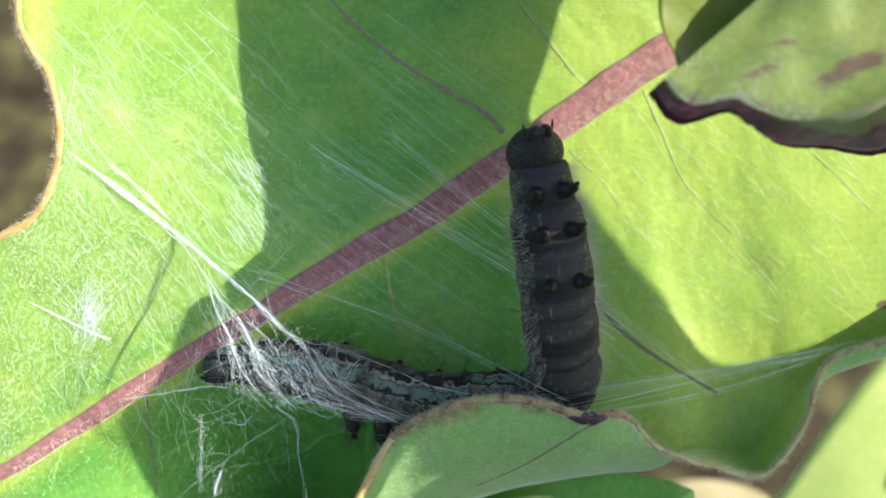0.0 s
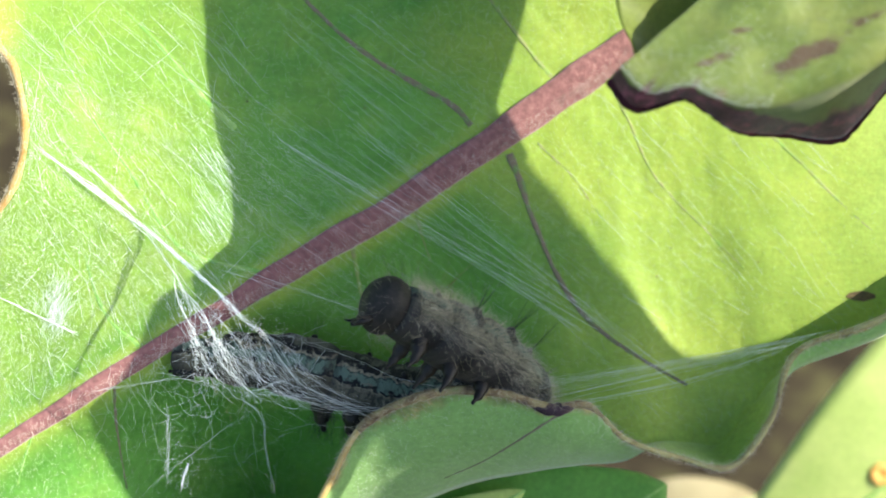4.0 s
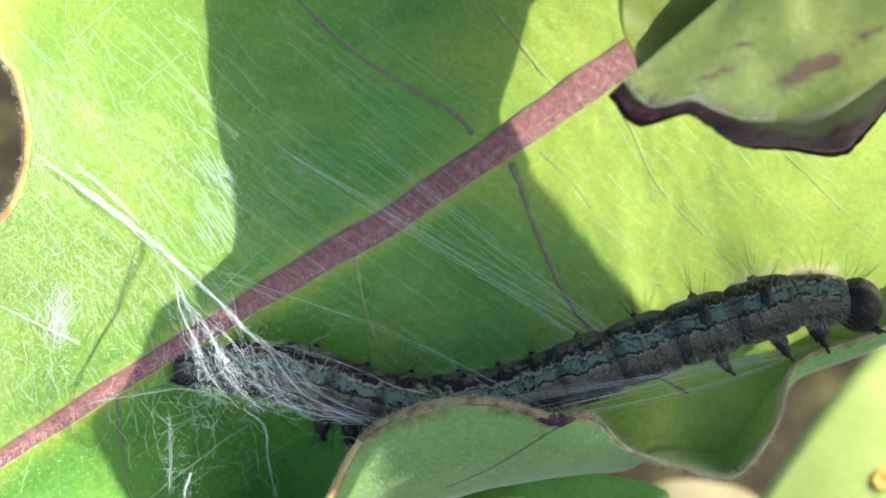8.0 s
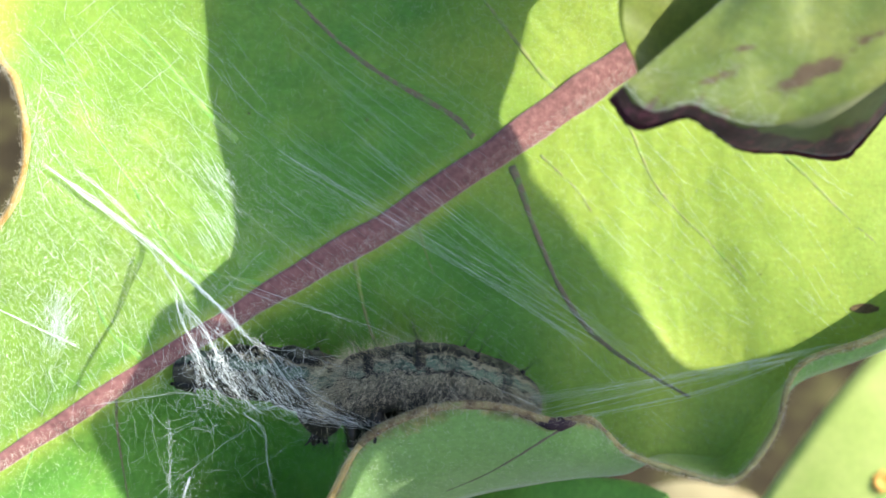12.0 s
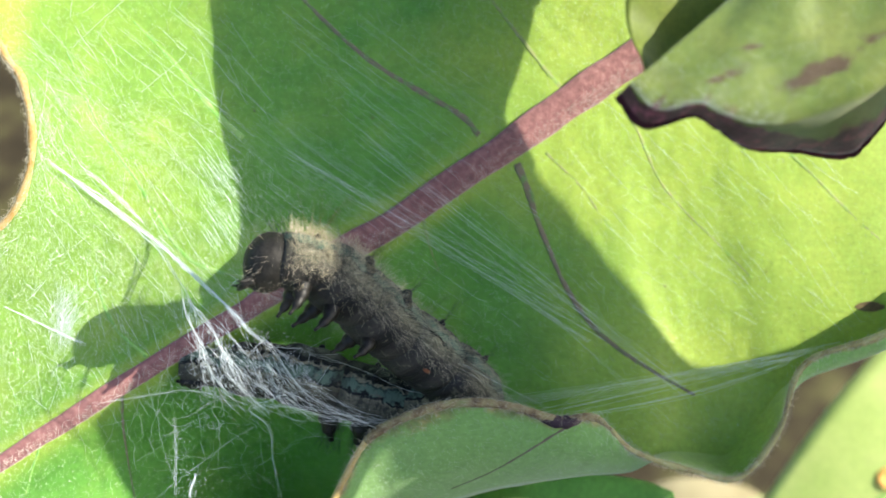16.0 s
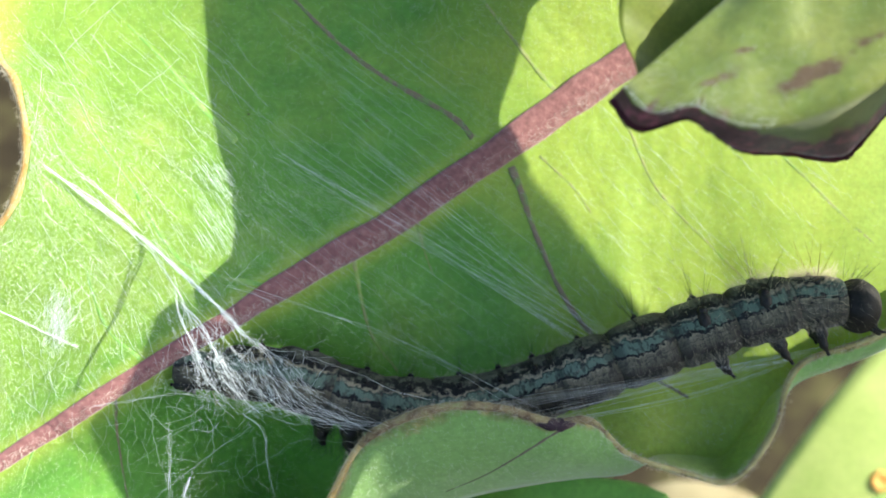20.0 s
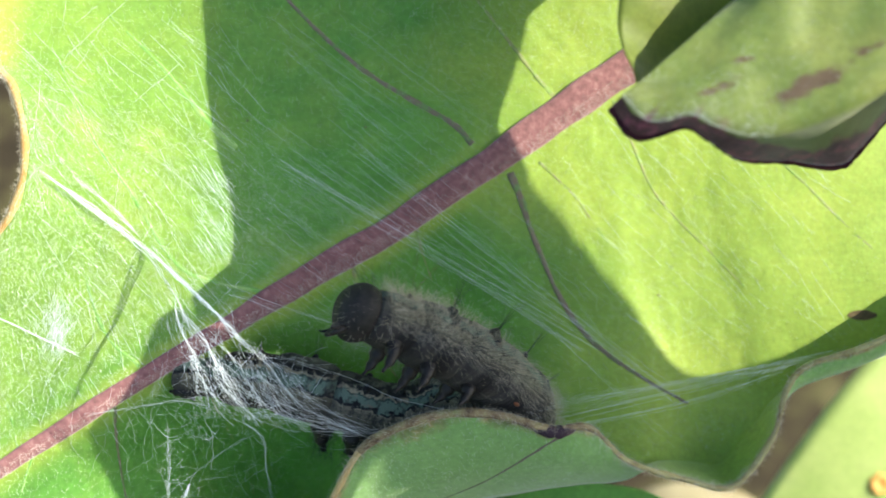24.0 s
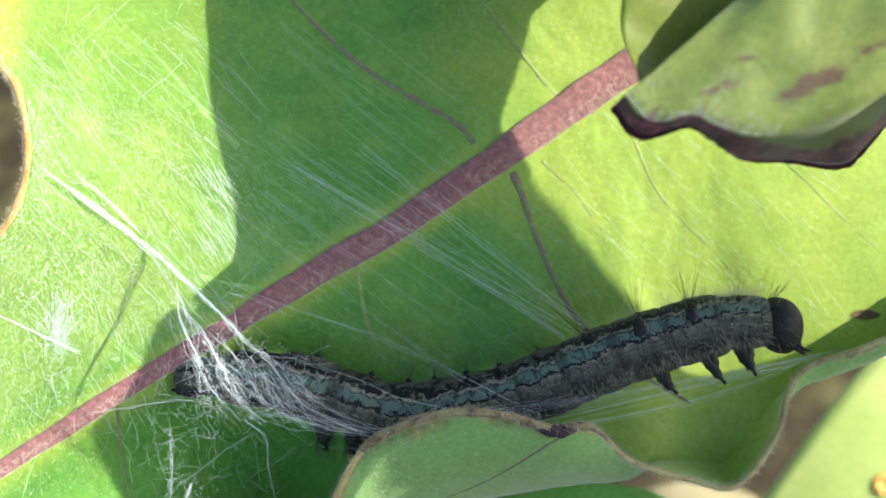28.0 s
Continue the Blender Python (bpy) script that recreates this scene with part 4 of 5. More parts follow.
for sgn in (-1, 1):
    for i in range(4):
        bm = bmesh.new()
        a = 0.35 + i * 0.22
        c = Vector((sgn * (0.98 - 0.05 * i), 0.55 + 0.18 * math.sin(a * 2), -0.25 - 0.16 * i)) * MM
        bmesh.ops.create_icosphere(bm, subdivisions=2, radius=0.075 * MM, matrix=Matrix.Translation(c))
        part("eye", bm, INK, head)
    bm = bmesh.new()
    tube(bm, [Vector(p) * MM for p in crom([(sgn * 0.55, 0.85, -0.95), (sgn * 0.68, 1.2, -1.15), (sgn * 0.72, 1.5, -1.2)], 8)], lambda u: (0.11 - 0.07 * u) * MM, 8, across=Vector((1, 0, 0)))
    part("feeler", bm, INK, head)
    bm = bmesh.new()
    tube(bm, [Vector(p) * MM for p in crom([(sgn * 0.5, 0.75, -1.0), (sgn * 0.42, 1.15, -1.3), (sgn * 0.12, 1.28, -1.42)], 8)], lambda u: (0.2 - 0.12 * u) * MM, 10, across=Vector((1, 0, 0)))
    part("jaw", bm, INK, head)
bm = bmesh.new()
bmesh.ops.create_icosphere(bm, subdivisions=2, radius=0.42 * MM, matrix=Matrix.Translation((0, 0.98 * MM, -0.95 * MM)) @ Matrix.Diagonal((1.1, 0.5, 0.6, 1)))
part("lip", bm, LIP, head, "dull brown upper lip")
bm = bmesh.new()
for i in range(190):
    n = Vector((rnd.gauss(0, 1), rnd.gauss(0, 1), rnd.gauss(0, 1))).normalized()
    if n.y < -0.4:
        continue
    hair(bm, Vector((n.x * 1.34, n.y * 1.24, n.z * 1.46)) * MM, n + Vector((0, 0.3, -0.2)), rnd.uniform(0.3, 0.8) * MM, 0.003 * MM)
part("hair_fringe", bm, PALE, head, "fine pale hairs")
bm = bmesh.new()
for i in range(12):
    x = rnd.uniform(-0.9, 0.9)
    hair(bm, Vector((x, -0.5, 1.2)) * MM, Vector((x * 0.5, rnd.uniform(0.1, 1.0), 1.0)), rnd.uniform(1.1, 2.2) * MM, 0.013 * MM)
part("bristles", bm, INK, head, "long black bristles")


# ---- silk ----
def silk_material():
    m, nt, out = nodes_of("silk")
    p = add(nt, "BsdfPrincipled", Roughness=0.35)
    p.inputs["Base Color"].default_value = (0.88, 0.94, 0.97, 1)
    p.inputs["Specular IOR Level"].default_value = 0.6
    t = nt.nodes.new("ShaderNodeBsdfTranslucent")
    t.inputs[0].default_value = (0.88, 0.94, 0.97, 1)
    mx = add(nt, "MixShader", Fac=0.4)
    nt.links.new(p.outputs[0], mx.inputs[1])
    nt.links.new(t.outputs[0], mx.inputs[2])
    nt.links.new(mx.outputs[0], out.inputs[0])
    return m


SILK = silk_material()
web = tagged(new("silk_web"), "white silk threads spun across the leaf and the caterpillar", "silk web")
rs = random.Random(21)
fine_bm = bmesh.new()


def hung(p):
    """The place p of the web, drawn off the caterpillar towards the open side where the web hangs free over its rear half."""
    w = min(1, max(0, (-1.2 - p.z) / 2.2)) * min(1, max(0, (-2.6 - p.x) / 3)) * min(1, max(0, (p.z + 10.5) / 3))
    return p * (1 - 0.05 * w)


def thread(pts, radius=0.010, wiggle=0.0, n=None, bm=None):
    """One silk thread through plan places, a little wavy, into the joined threads unless a bmesh is given."""
    n = n or max(6, len(pts) * 4)
    line = crom(pts, n)
    if wiggle:
        s = Vector((rs.uniform(0, 99), rs.uniform(0, 99), rs.uniform(0, 99)))
        line = [p + noise.noise_vector(p * 0.5 + s) * wiggle + noise.noise_vector(p * 1.7 + s) * wiggle * 0.5 + noise.noise_vector(p * 5 + s) * wiggle * 0.2 for p in line]
    tube(fine_bm if bm is None else bm, [W(hung(p)) for p in line], radius * MM if bm is None else lambda u: radius * min(1, 0.2 + 5 * u) * (1 - 0.75 * u ** 4) * MM, 4)


def spread(a, s):
    return Vector(a) + Vector((rs.gauss(0, s), rs.gauss(0, s * 0.4), rs.gauss(0, s)))


def cord(pts, count, loose, radius=0.016):
    """A cord of several strands that run together, each a part of its own."""
    for i in range(count):
        bm = bmesh.new()
        thread([spread(p, loose * (0.4 + 0.6 * rs.random()) * (2.0 if p is pts[-1] else 1)) for p in pts], radius * 0.34 * rs.uniform(0.5, 1.6), 0.15, len(pts) * 11, bm)
        part("strand", bm, SILK, web)


def laid(pts, count):
    """Plan places of which the first few lie on the blade."""
    return [on_blade(p, 0.35) if i < count else Vector(p) for i, p in enumerate(pts)]


MAIN = [(-18.53, 49.10, 4.59), (-16.21, 50.15, 2.79), (-13.83, 50.90, 0.76), (-11.02, 48.60, -1.16), (-8.88, 47.20, -2.72), (-7.19, 46.90, -4.14)]
cord(laid(MAIN, 3), 7, 0.06, 0.026)
cord(laid([(-13.97, 50.90, 0.99), (-11.02, 48.60, -1.11), (-9.02, 47.20, -2.58), (-7.73, 46.90, -3.92)], 1), 8, 0.06, 0.028)
cord([(-12.54, 50.40, -12.68), (-12.37, 50.20, -10.30), (-12.48, 50.20, -8.41)], 3, 0.05, 0.008)
cord(laid([(-18.94, 49.05, 4.87), (-15.94, 50.20, 2.44), (-13.77, 50.90, 0.40), (-11.67, 48.60, -1.53), (-10.39, 47.20, -3.40)], 3), 5, 0.06, 0.023)
cord(laid([(-17.23, 49.80, 4.50), (-15.46, 50.50, 2.80), (-12.94, 50.90, 0.16), (-9.43, 47.20, -2.17)], 3), 5, 0.08, 0.021)
cord([(-11.73, 48.60, -1.53), (-11.01, 47.20, -2.71), (-10.31, 46.90, -4.19), (-9.92, 47.60, -5.77), (-9.43, 49.60, -7.08)], 5, 0.035, 0.02)
cord([(-11.12, 47.20, -2.03), (-9.98, 47.20, -3.18), (-9.23, 46.90, -4.46), (-8.65, 47.60, -5.77), (-8.44, 49.80, -7.46)], 5, 0.035, 0.018)
cord([(-10.31, 46.90, -4.19), (-10.30, 47.60, -5.49), (-10.69, 49.80, -7.05)], 3, 0.03, 0.016)
cord([(-9.23, 46.90, -4.46), (-9.20, 47.60, -5.63), (-8.71, 49.60, -7.03), (-7.50, 50.00, -8.25)], 4, 0.035, 0.016)
cord([(-9.98, 47.20, -3.18), (-8.28, 46.90, -4.47), (-7.91, 49.20, -6.12), (-7.19, 49.90, -7.80)], 3, 0.04, 0.013)
cord([(-7.73, 46.90, -3.92), (-6.92, 46.90, -4.52), (-6.39, 48.60, -5.76), (-5.27, 49.60, -7.32), (-2.45, 48.60, -8.45)], 6, 0.08, 0.010)
cord([(-7.46, 46.90, -4.09), (-5.79, 48.40, -5.46), (-4.81, 49.40, -7.01), (-2.18, 48.70, -8.38)], 4, 0.12, 0.008)
cord([(-6.65, 46.90, -4.33), (-3.75, 50.20, -5.67), (-0.26, 50.20, -7.13), (3.19, 49.00, -7.59)], 2, 0.03, 0.009)
cord([(-9.33, 48.60, -1.39), (-7.78, 48.60, -1.88), (-5.74, 47.20, -2.48)], 4, 0.06, 0.008)
cord([(-6.01, 49.80, -7.06), (-7.48, 49.90, -7.54), (-8.44, 49.80, -7.98), (-7.71, 49.90, -8.58), (-7.40, 50.10, -9.42), (-7.38, 50.30, -10.63), (-7.13, 50.80, -13.09)], 3, 0.025, 0.018)
cord([(-8.44, 49.80, -7.98), (-6.59, 49.80, -7.81), (-4.81, 49.40, -8.30), (-2.47, 48.80, -8.57)], 4, 0.10, 0.010)
cord([(-7.71, 49.90, -8.58), (-9.62, 50.40, -9.77), (-12.07, 50.80, -11.61), (-14.05, 51.00, -13.42)], 2, 0.05, 0.009)
cord([(-16.99, 50.60, -7.89), (-14.51, 50.20, -7.45), (-11.60, 50.20, -7.11), (-8.44, 49.80, -7.98)], 3, 0.04, 0.012)
cord([(-11.79, 50.40, -12.74), (-11.61, 50.20, -12.11), (-11.38, 50.20, -11.41)], 4, 0.03, 0.02)
cord([(-1.89, 48.60, -8.36), (-3.64, 49.20, -8.35), (-5.41, 49.60, -7.90), (-7.17, 49.80, -8.16)], 5, 0.12, 0.010)

# loose threads: from the cords down over the rear of the caterpillar
for i in range(22):
    a = spread(rs.choice([(-11.67, 48.60, -1.53), (-10.39, 47.20, -3.40), (-8.88, 47.20, -2.72), (-7.19, 46.90, -4.14), (-9.36, 46.90, -4.19)]), 0.35)
    x, z = rs.uniform(-11.6, -5.6), rs.uniform(-8.4, -6.0)
    b = Vector((x, rs.uniform(49.8, 50.4), z))
    thread([a, a.lerp(b, 0.5) + Vector((rs.uniform(-0.6, 0.3), rs.uniform(0, 0.5), rs.uniform(-0.7, 0.3))), b], rs.uniform(0.002, 0.006), 0.35)
for i in range(60):
    a = Vector((rs.uniform(-11.4, -5.4), rs.uniform(49.6, 50.5), rs.uniform(-8.6, -4.8)))
    b = a + Vector((rs.gauss(0, 1.3), rs.gauss(0, 0.3), rs.gauss(-0.2, 1.0)))
    thread([a, a.lerp(b, 0.5) + Vector((rs.gauss(0, 0.3), 0, rs.gauss(0, 0.3))), b], rs.uniform(0.002, 0.0045), 0.3)
for i in range(9):
    a = Vector((rs.uniform(-11, -6.5), rs.uniform(49.4, 50.2), rs.uniform(-7.8, -4.6)))
    b = spread((-2.18, 48.70, -8.46), 0.5) + Vector((rs.uniform(-1, 2.4), 0, rs.uniform(-0.2, 0.3)))
    thread([a, a.lerp(b, 0.5) + Vector((0, 0, rs.uniform(-1.3, 0.1))), b], rs.uniform(0.0015, 0.004), 0.25)
# a fine sheet of threads that gathers over the rear and sweeps to the rim
for i in range(70):
    x = rs.uniform(-10.6, -6.2)
    a = Vector((x, rs.uniform(47.4, 48.6), rs.uniform(-5.8, -4.3) - 0.25 * (x + 8)))
    b = a + Vector((rs.uniform(0.4, 1.6), rs.uniform(1.2, 2.2), rs.uniform(-3.6, -1.6)))
    thread([a, a.lerp(b, 0.5) + Vector((rs.gauss(-0.15, 0.15), 0, rs.gauss(0, 0.2))), b], rs.uniform(0.0014, 0.0036), 0.26)
for i in range(14):
    a = Vector((rs.uniform(-8.2, -5.6), rs.uniform(48.2, 49.6), rs.uniform(-6.8, -4.6)))
    b = spread((-2.3, 48.70, -8.40), 0.22) + Vector((rs.uniform(-0.9, 0.9), 0, 0))
    thread([a, a.lerp(b, 0.45) + Vector((rs.uniform(-0.5, 0.1), 0.3, rs.uniform(-0.9, -0.2))), b], rs.uniform(0.0014, 0.0034), 0.16)
# threads below, over the shaded leaf
for i in range(48):
    a = Vector((rs.uniform(-17, -7), rs.uniform(50.2, 51.4), rs.uniform(-12.5, -7.5)))
    w = rs.choice([(0.3, 0, 1), (-0.2, 0, 1), (1, 0, 0.1), (1, 0, 0.6), (0.7, 0, -0.6)])
    b = a + Vector(w) * rs.uniform(1, 4)
    thread([a, a.lerp(b, 0.5) + Vector((rs.gauss(0, 0.25), 0, rs.gauss(0, 0.25))), b], rs.uniform(0.0012, 0.0032), 0.3)
# long nearly parallel threads across the hollow of the leaf
for i in range(15):
    f = rs.random() ** 0.7
    hub = Vector((-10.86, 51.60, 14.50)).lerp(Vector((-9.37, 51.40, -1.04)), f ** 0.8)
    hub += Vector((rs.uniform(-1.0, 9.0) * (1.15 - f), rs.uniform(-0.6, 0.8), rs.uniform(0, 2)))
    lean = -0.60 + rs.gauss(0, 0.05)
    for k in range(rs.randrange(3, 8)):
        a = hub + Vector((rs.gauss(0, 0.35), rs.gauss(0, 0.2), rs.gauss(0, 0.45)))
        b = a + Vector((0.80, 0.05, lean + rs.gauss(0, 0.022))) * rs.uniform(6, 20)
        thread([a, a.lerp(b, 0.5) + Vector((0, 0.1, -0.15)), b], rs.uniform(0.0007, 0.0019), 0.06, 8)
for i in range(16):
    a = spread((-6.84, 51.50, 5.22), 0.5)
    b = spread((9.39, 52.60, -4.70), 0.45)
    thread([a, a.lerp(b, 0.5), b], rs.uniform(0.0018, 0.0035), 0.05, 8)
for i in range(10):
    a = spread((-2.69, 51.80, 5.83), 0.5)
    b = spread((13.74, 53.00, -7.57), 0.8)
    thread([a, a.lerp(b, 0.5), b], rs.uniform(0.0015, 0.003), 0.05, 8)
# guy threads over the curled edge to the far lobe
for i in range(17):
    a = spread((5.73, 48.90, -7.87), 0.2) + Vector((rs.uniform(-4, 2.2), 0, rs.uniform(-0.1, 0.4)))
    b = Vector((19.98, 52.00, -5.70)).lerp(Vector((22.62, 52.20, -4.76)), rs.random())
    thread([a, a.lerp(b, 0.5) + Vector((0, 0, rs.uniform(-0.12, 0.05))), b], rs.uniform(0.002, 0.0045), 0.03, 8)
for i in range(5):
    thread([spread((7.29, 48.90, -8.44), 0.12), spread((14.60, 50.40, -7.20), 0.08), spread((19.93, 52.30, -5.97), 0.15)], rs.uniform(0.002, 0.004), 0.02, 8)
for i in range(4):
    thread([spread((-8.35, 48.60, -1.54), 0.3), spread((-1.06, 49.00, -4.12), 0.15), spread((6.43, 48.80, -7.85), 0.2)], rs.uniform(0.0014, 0.003), 0.05, 10)
part("threads", fine_bm, SILK, web, "fine loose silk threads")
tagged(bpy.data.objects["threads"], kind="stuff")
# tiny white solids standing in for sparkles of light on the threads
glint_bm = bmesh.new()
RUNS = [[(-11.67, 48.60, -1.53), (-10.80, 47.20, -2.85), (-10.18, 46.90, -4.46), (-9.75, 47.60, -5.91), (-9.39, 49.40, -7.05)], [(-10.66, 47.20, -3.12), (-9.36, 46.90, -4.19), (-8.56, 47.60, -5.64), (-8.20, 49.20, -7.26)], [(-10.18, 46.90, -3.92), (-10.22, 47.60, -5.36), (-10.52, 49.60, -7.02)],
        [(-9.36, 46.90, -4.19), (-8.98, 47.60, -5.36), (-8.67, 49.40, -7.00), (-7.48, 49.90, -8.23)], [(-11.79, 50.40, -12.74), (-11.61, 50.20, -12.11), (-11.38, 50.20, -11.41)], [(-12.54, 50.40, -12.10), (-12.39, 50.20, -10.30), (-12.48, 50.20, -8.56)], [(-7.73, 46.90, -3.92), (-6.65, 46.90, -4.47), (-5.92, 49.20, -5.84), (-4.78, 49.20, -7.26)]]
for i in range(1300):
    c = spread(rs.choice(crom(rs.choice(RUNS), 60)), rs.choice((0.04, 0.12, 0.35, 0.7)))
    bmesh.ops.create_icosphere(glint_bm, subdivisions=1, radius=rs.uniform(0.007, 0.023) * MM, matrix=Matrix.Translation(W(hung(c))) @ Matrix.Diagonal((1, 1, rs.uniform(0.8, 2.0), 1)))
tagged(part("silk_glint", glint_bm, SILK, web, "tiny white specks standing in for glints on the web"), kind="stuff")
# silk lying on the sunlit blade
fine_bm = bmesh.new()


def lying(a, b, radius, wiggle, n=7, lift=0.03):
    pts = []
    s = Vector((rs.uniform(0, 99), 0, rs.uniform(0, 99)))
    for k in range(n):
        p = Vector(a).lerp(Vector(b), k / (n - 1))
        q = on_blade(p + noise.noise_vector(p * 0.8 + s) * wiggle, lift)
        if q is None:
            return
        pts.append(q)
    tube(fine_bm, [W(p) for p in pts], radius * MM, 4)


for i in range(360):
    a = Vector((rs.uniform(-20.5, -9.5), 50, rs.uniform(-8, 12.5)))
    w = Vector((0.6 + rs.gauss(0, 0.25), 0, -0.8)) if rs.random() < 0.9 else Vector((rs.gauss(0, 0.6), 0, 1))
    lying(a, a + w * rs.uniform(0.4, 3.4), rs.uniform(0.0015, 0.005), 0.08, lift=rs.uniform(0.02, 0.2))
for i in range(120):
    a = Vector((-10.09, 52.00, 3.17)) + Vector((rs.uniform(-1.6, 0.3), 0, rs.uniform(-2.4, 2.2)))
    lying(a, a + Vector((0.55, 0, -0.8)) * rs.uniform(0.5, 1.6), rs.uniform(0.0025, 0.006), 0.05, lift=rs.uniform(0.1, 0.6))
for i in range(320):
    a = Vector((-18.32, 50.30, -3.75)) + Vector((rs.gauss(0, 0.35), 0, rs.gauss(0, 0.8)))
    lying(a, a + Vector((rs.gauss(0.25, 0.4), 0, 0.9)) * rs.uniform(0.3, 1.2), rs.uniform(0.002, 0.0045), 0.12, lift=rs.uniform(0.03, 0.3))
for i in range(300):
    a = Vector((-19.56, 49.50, 5.34)) + Vector((rs.gauss(0, 0.7), 0, rs.gauss(0, 1.5)))
    lying(a, a + Vector((rs.gauss(0.3, 0.5), 0, rs.gauss(-0.2, 0.7))) * rs.uniform(0.3, 1.3), rs.uniform(0.0015, 0.004), 0.12, lift=rs.uniform(0.03, 0.3))
for i in range(60):
    a = Vector((rs.uniform(-21, -12), 50, rs.uniform(-6.5, 3.5)))
    s = rs.choice((-1, 1)) * rs.uniform(0.2, 0.5)
    for w in range(rs.randrange(1, 4)):
        b = a + Vector((s + rs.gauss(0, 0.3), 0, rs.uniform(-0.9, -0.3)))
        lying(a, b, rs.uniform(0.002, 0.0045), 0.12, lift=rs.uniform(0.04, 0.3))
        a = b
for i in range(4):
    lying(Vector((-21.10, 50.00, -2.71)), spread((-17.05, 50.00, -4.75), 0.1), 0.008, 0.06, lift=0.2)
for i in range(50):
    a = Vector((17.73, 54.00, -1.17)) + Vector((rs.gauss(0, 0.9), 0, rs.gauss(0, 1.1)))
    lying(a, a + Vector((0.6, 0, -0.8)) * rs.uniform(0.2, 0.9), rs.uniform(0.004, 0.008), 0.1, lift=0.05)
for i in range(150):
    a = Vector((rs.uniform(8, 22), 54, rs.uniform(-3.5, 9)))
    lying(a, a + Vector((0.7, 0, -0.7 + rs.gauss(0, 0.2))) * rs.uniform(0.5, 3.5), rs.uniform(0.002, 0.005), 0.1, lift=rs.uniform(0.02, 0.2))
ob = part("threads", fine_bm, SILK, web, "fine silk lying on the leaf")
tagged(ob, kind="stuff")


def motions():
    """The caterpillar's rear half stays; each row bends the front half through the places given, its back turned to the way given."""
    rows = []

    def bend(t, front, back):
        rows.append((t, crom([*TAIL, *front, Vector(front[-1]) * 2 - Vector(front[-2])], 7 * 24 + 25), Vector(back)))

    bend(0.0, [(2.01, 52.60, -8.31), (6.00, 51.60, -7.43), (5.58, 48.00, -2.47), (4.92, 47.00, 1.66), (4.41, 46.50, 4.47)], (-.2, 1, .1))
    bend(0.2, [(2.24, 52.60, -8.23), (5.94, 51.60, -7.51), (5.12, 48.00, -2.42), (3.80, 47.00, 2.79), (3.58, 46.50, 6.47)], (-.2, 1, .1))
    bend(0.4, [(2.32, 52.60, -8.14), (6.02, 51.60, -7.29), (5.36, 48.00, -2.10), (4.18, 47.00, 3.37), (3.82, 46.50, 7.15)], (-.2, 1, .1))
    bend(0.6, [(2.31, 52.60, -8.24), (6.01, 51.60, -7.39), (5.72, 48.00, -2.90), (5.09, 46.50, 0.93), (4.84, 45.50, 3.73)], (-.3, .9, .2))
    bend(0.8, [(1.90, 52.60, -8.21), (5.46, 51.60, -7.66), (5.74, 48.50, -4.04), (6.54, 47.00, -0.96), (7.69, 46.50, 1.46)], (-.6, .6, .4))
    bend(1.0, [(1.18, 52.60, -8.34), (4.76, 51.60, -7.34), (7.46, 49.50, -3.95), (9.90, 48.00, -0.82), (11.86, 47.50, -0.27)], (-.6, .3, .75))
    bend(1.2, [(1.21, 52.60, -8.40), (5.24, 51.60, -7.34), (8.64, 49.50, -5.23), (11.88, 48.00, -3.58), (14.23, 47.50, -3.33)], (-.4, .3, .85))
    bend(1.5, [(1.26, 52.60, -8.48), (5.14, 51.60, -8.15), (7.20, 49.00, -6.51), (8.27, 46.80, -4.42), (9.33, 45.50, -3.01)], (-.4, .4, .8))
    bend(1.8, [(1.38, 52.60, -8.34), (5.85, 51.60, -8.22), (6.61, 49.00, -6.71), (5.52, 46.50, -4.79), (4.26, 45.00, -3.30)], (0, .5, .85))
    bend(2.0, [(1.46, 52.60, -8.23), (5.93, 51.60, -8.21), (6.30, 50.00, -6.53), (4.57, 47.10, -4.27), (2.62, 45.70, -2.94)], (.3, .5, .8))
    bend(2.2, [(1.23, 52.60, -8.16), (5.70, 51.60, -8.20), (6.07, 50.00, -6.52), (4.47, 47.10, -4.22), (2.57, 45.70, -2.84)], (.3, .5, .8))
    bend(2.5, [(0.88, 52.60, -8.44), (5.20, 51.60, -8.33), (4.90, 49.80, -6.63), (2.63, 47.10, -4.59), (0.59, 45.70, -3.52)], (.35, .4, .8))
    bend(2.7, [(1.01, 52.60, -8.32), (5.18, 51.60, -8.21), (3.99, 49.30, -6.39), (1.11, 46.80, -4.58), (-1.19, 45.60, -3.63)], (.45, .45, .8))
    bend(3.0, [(1.20, 52.60, -8.36), (5.52, 51.60, -8.25), (4.37, 49.30, -6.34), (1.49, 46.80, -4.47), (-0.74, 45.60, -3.28)], (.45, .45, .8))
    bend(3.5, [(1.30, 52.60, -8.37), (5.49, 51.60, -8.41), (4.32, 49.30, -6.35), (1.33, 46.80, -4.29), (-0.98, 45.60, -3.14)], (.45, .45, .8))
    bend(4.2, [(1.12, 52.60, -8.59), (5.02, 51.60, -8.48), (4.30, 49.30, -6.26), (1.74, 46.60, -4.31), (-0.50, 45.40, -3.10)], (.45, .45, .8))
    bend(4.7, [(1.06, 52.60, -8.64), (4.21, 51.60, -8.31), (5.00, 49.80, -6.30), (4.81, 46.80, -3.76), (3.41, 45.40, -2.86)], (0, .4, .9))
    bend(5.1, [(1.13, 52.60, -8.51), (4.29, 51.80, -7.91), (6.20, 49.50, -5.70), (7.96, 47.50, -3.28), (9.44, 46.50, -2.68)], (-.3, .2, .9))
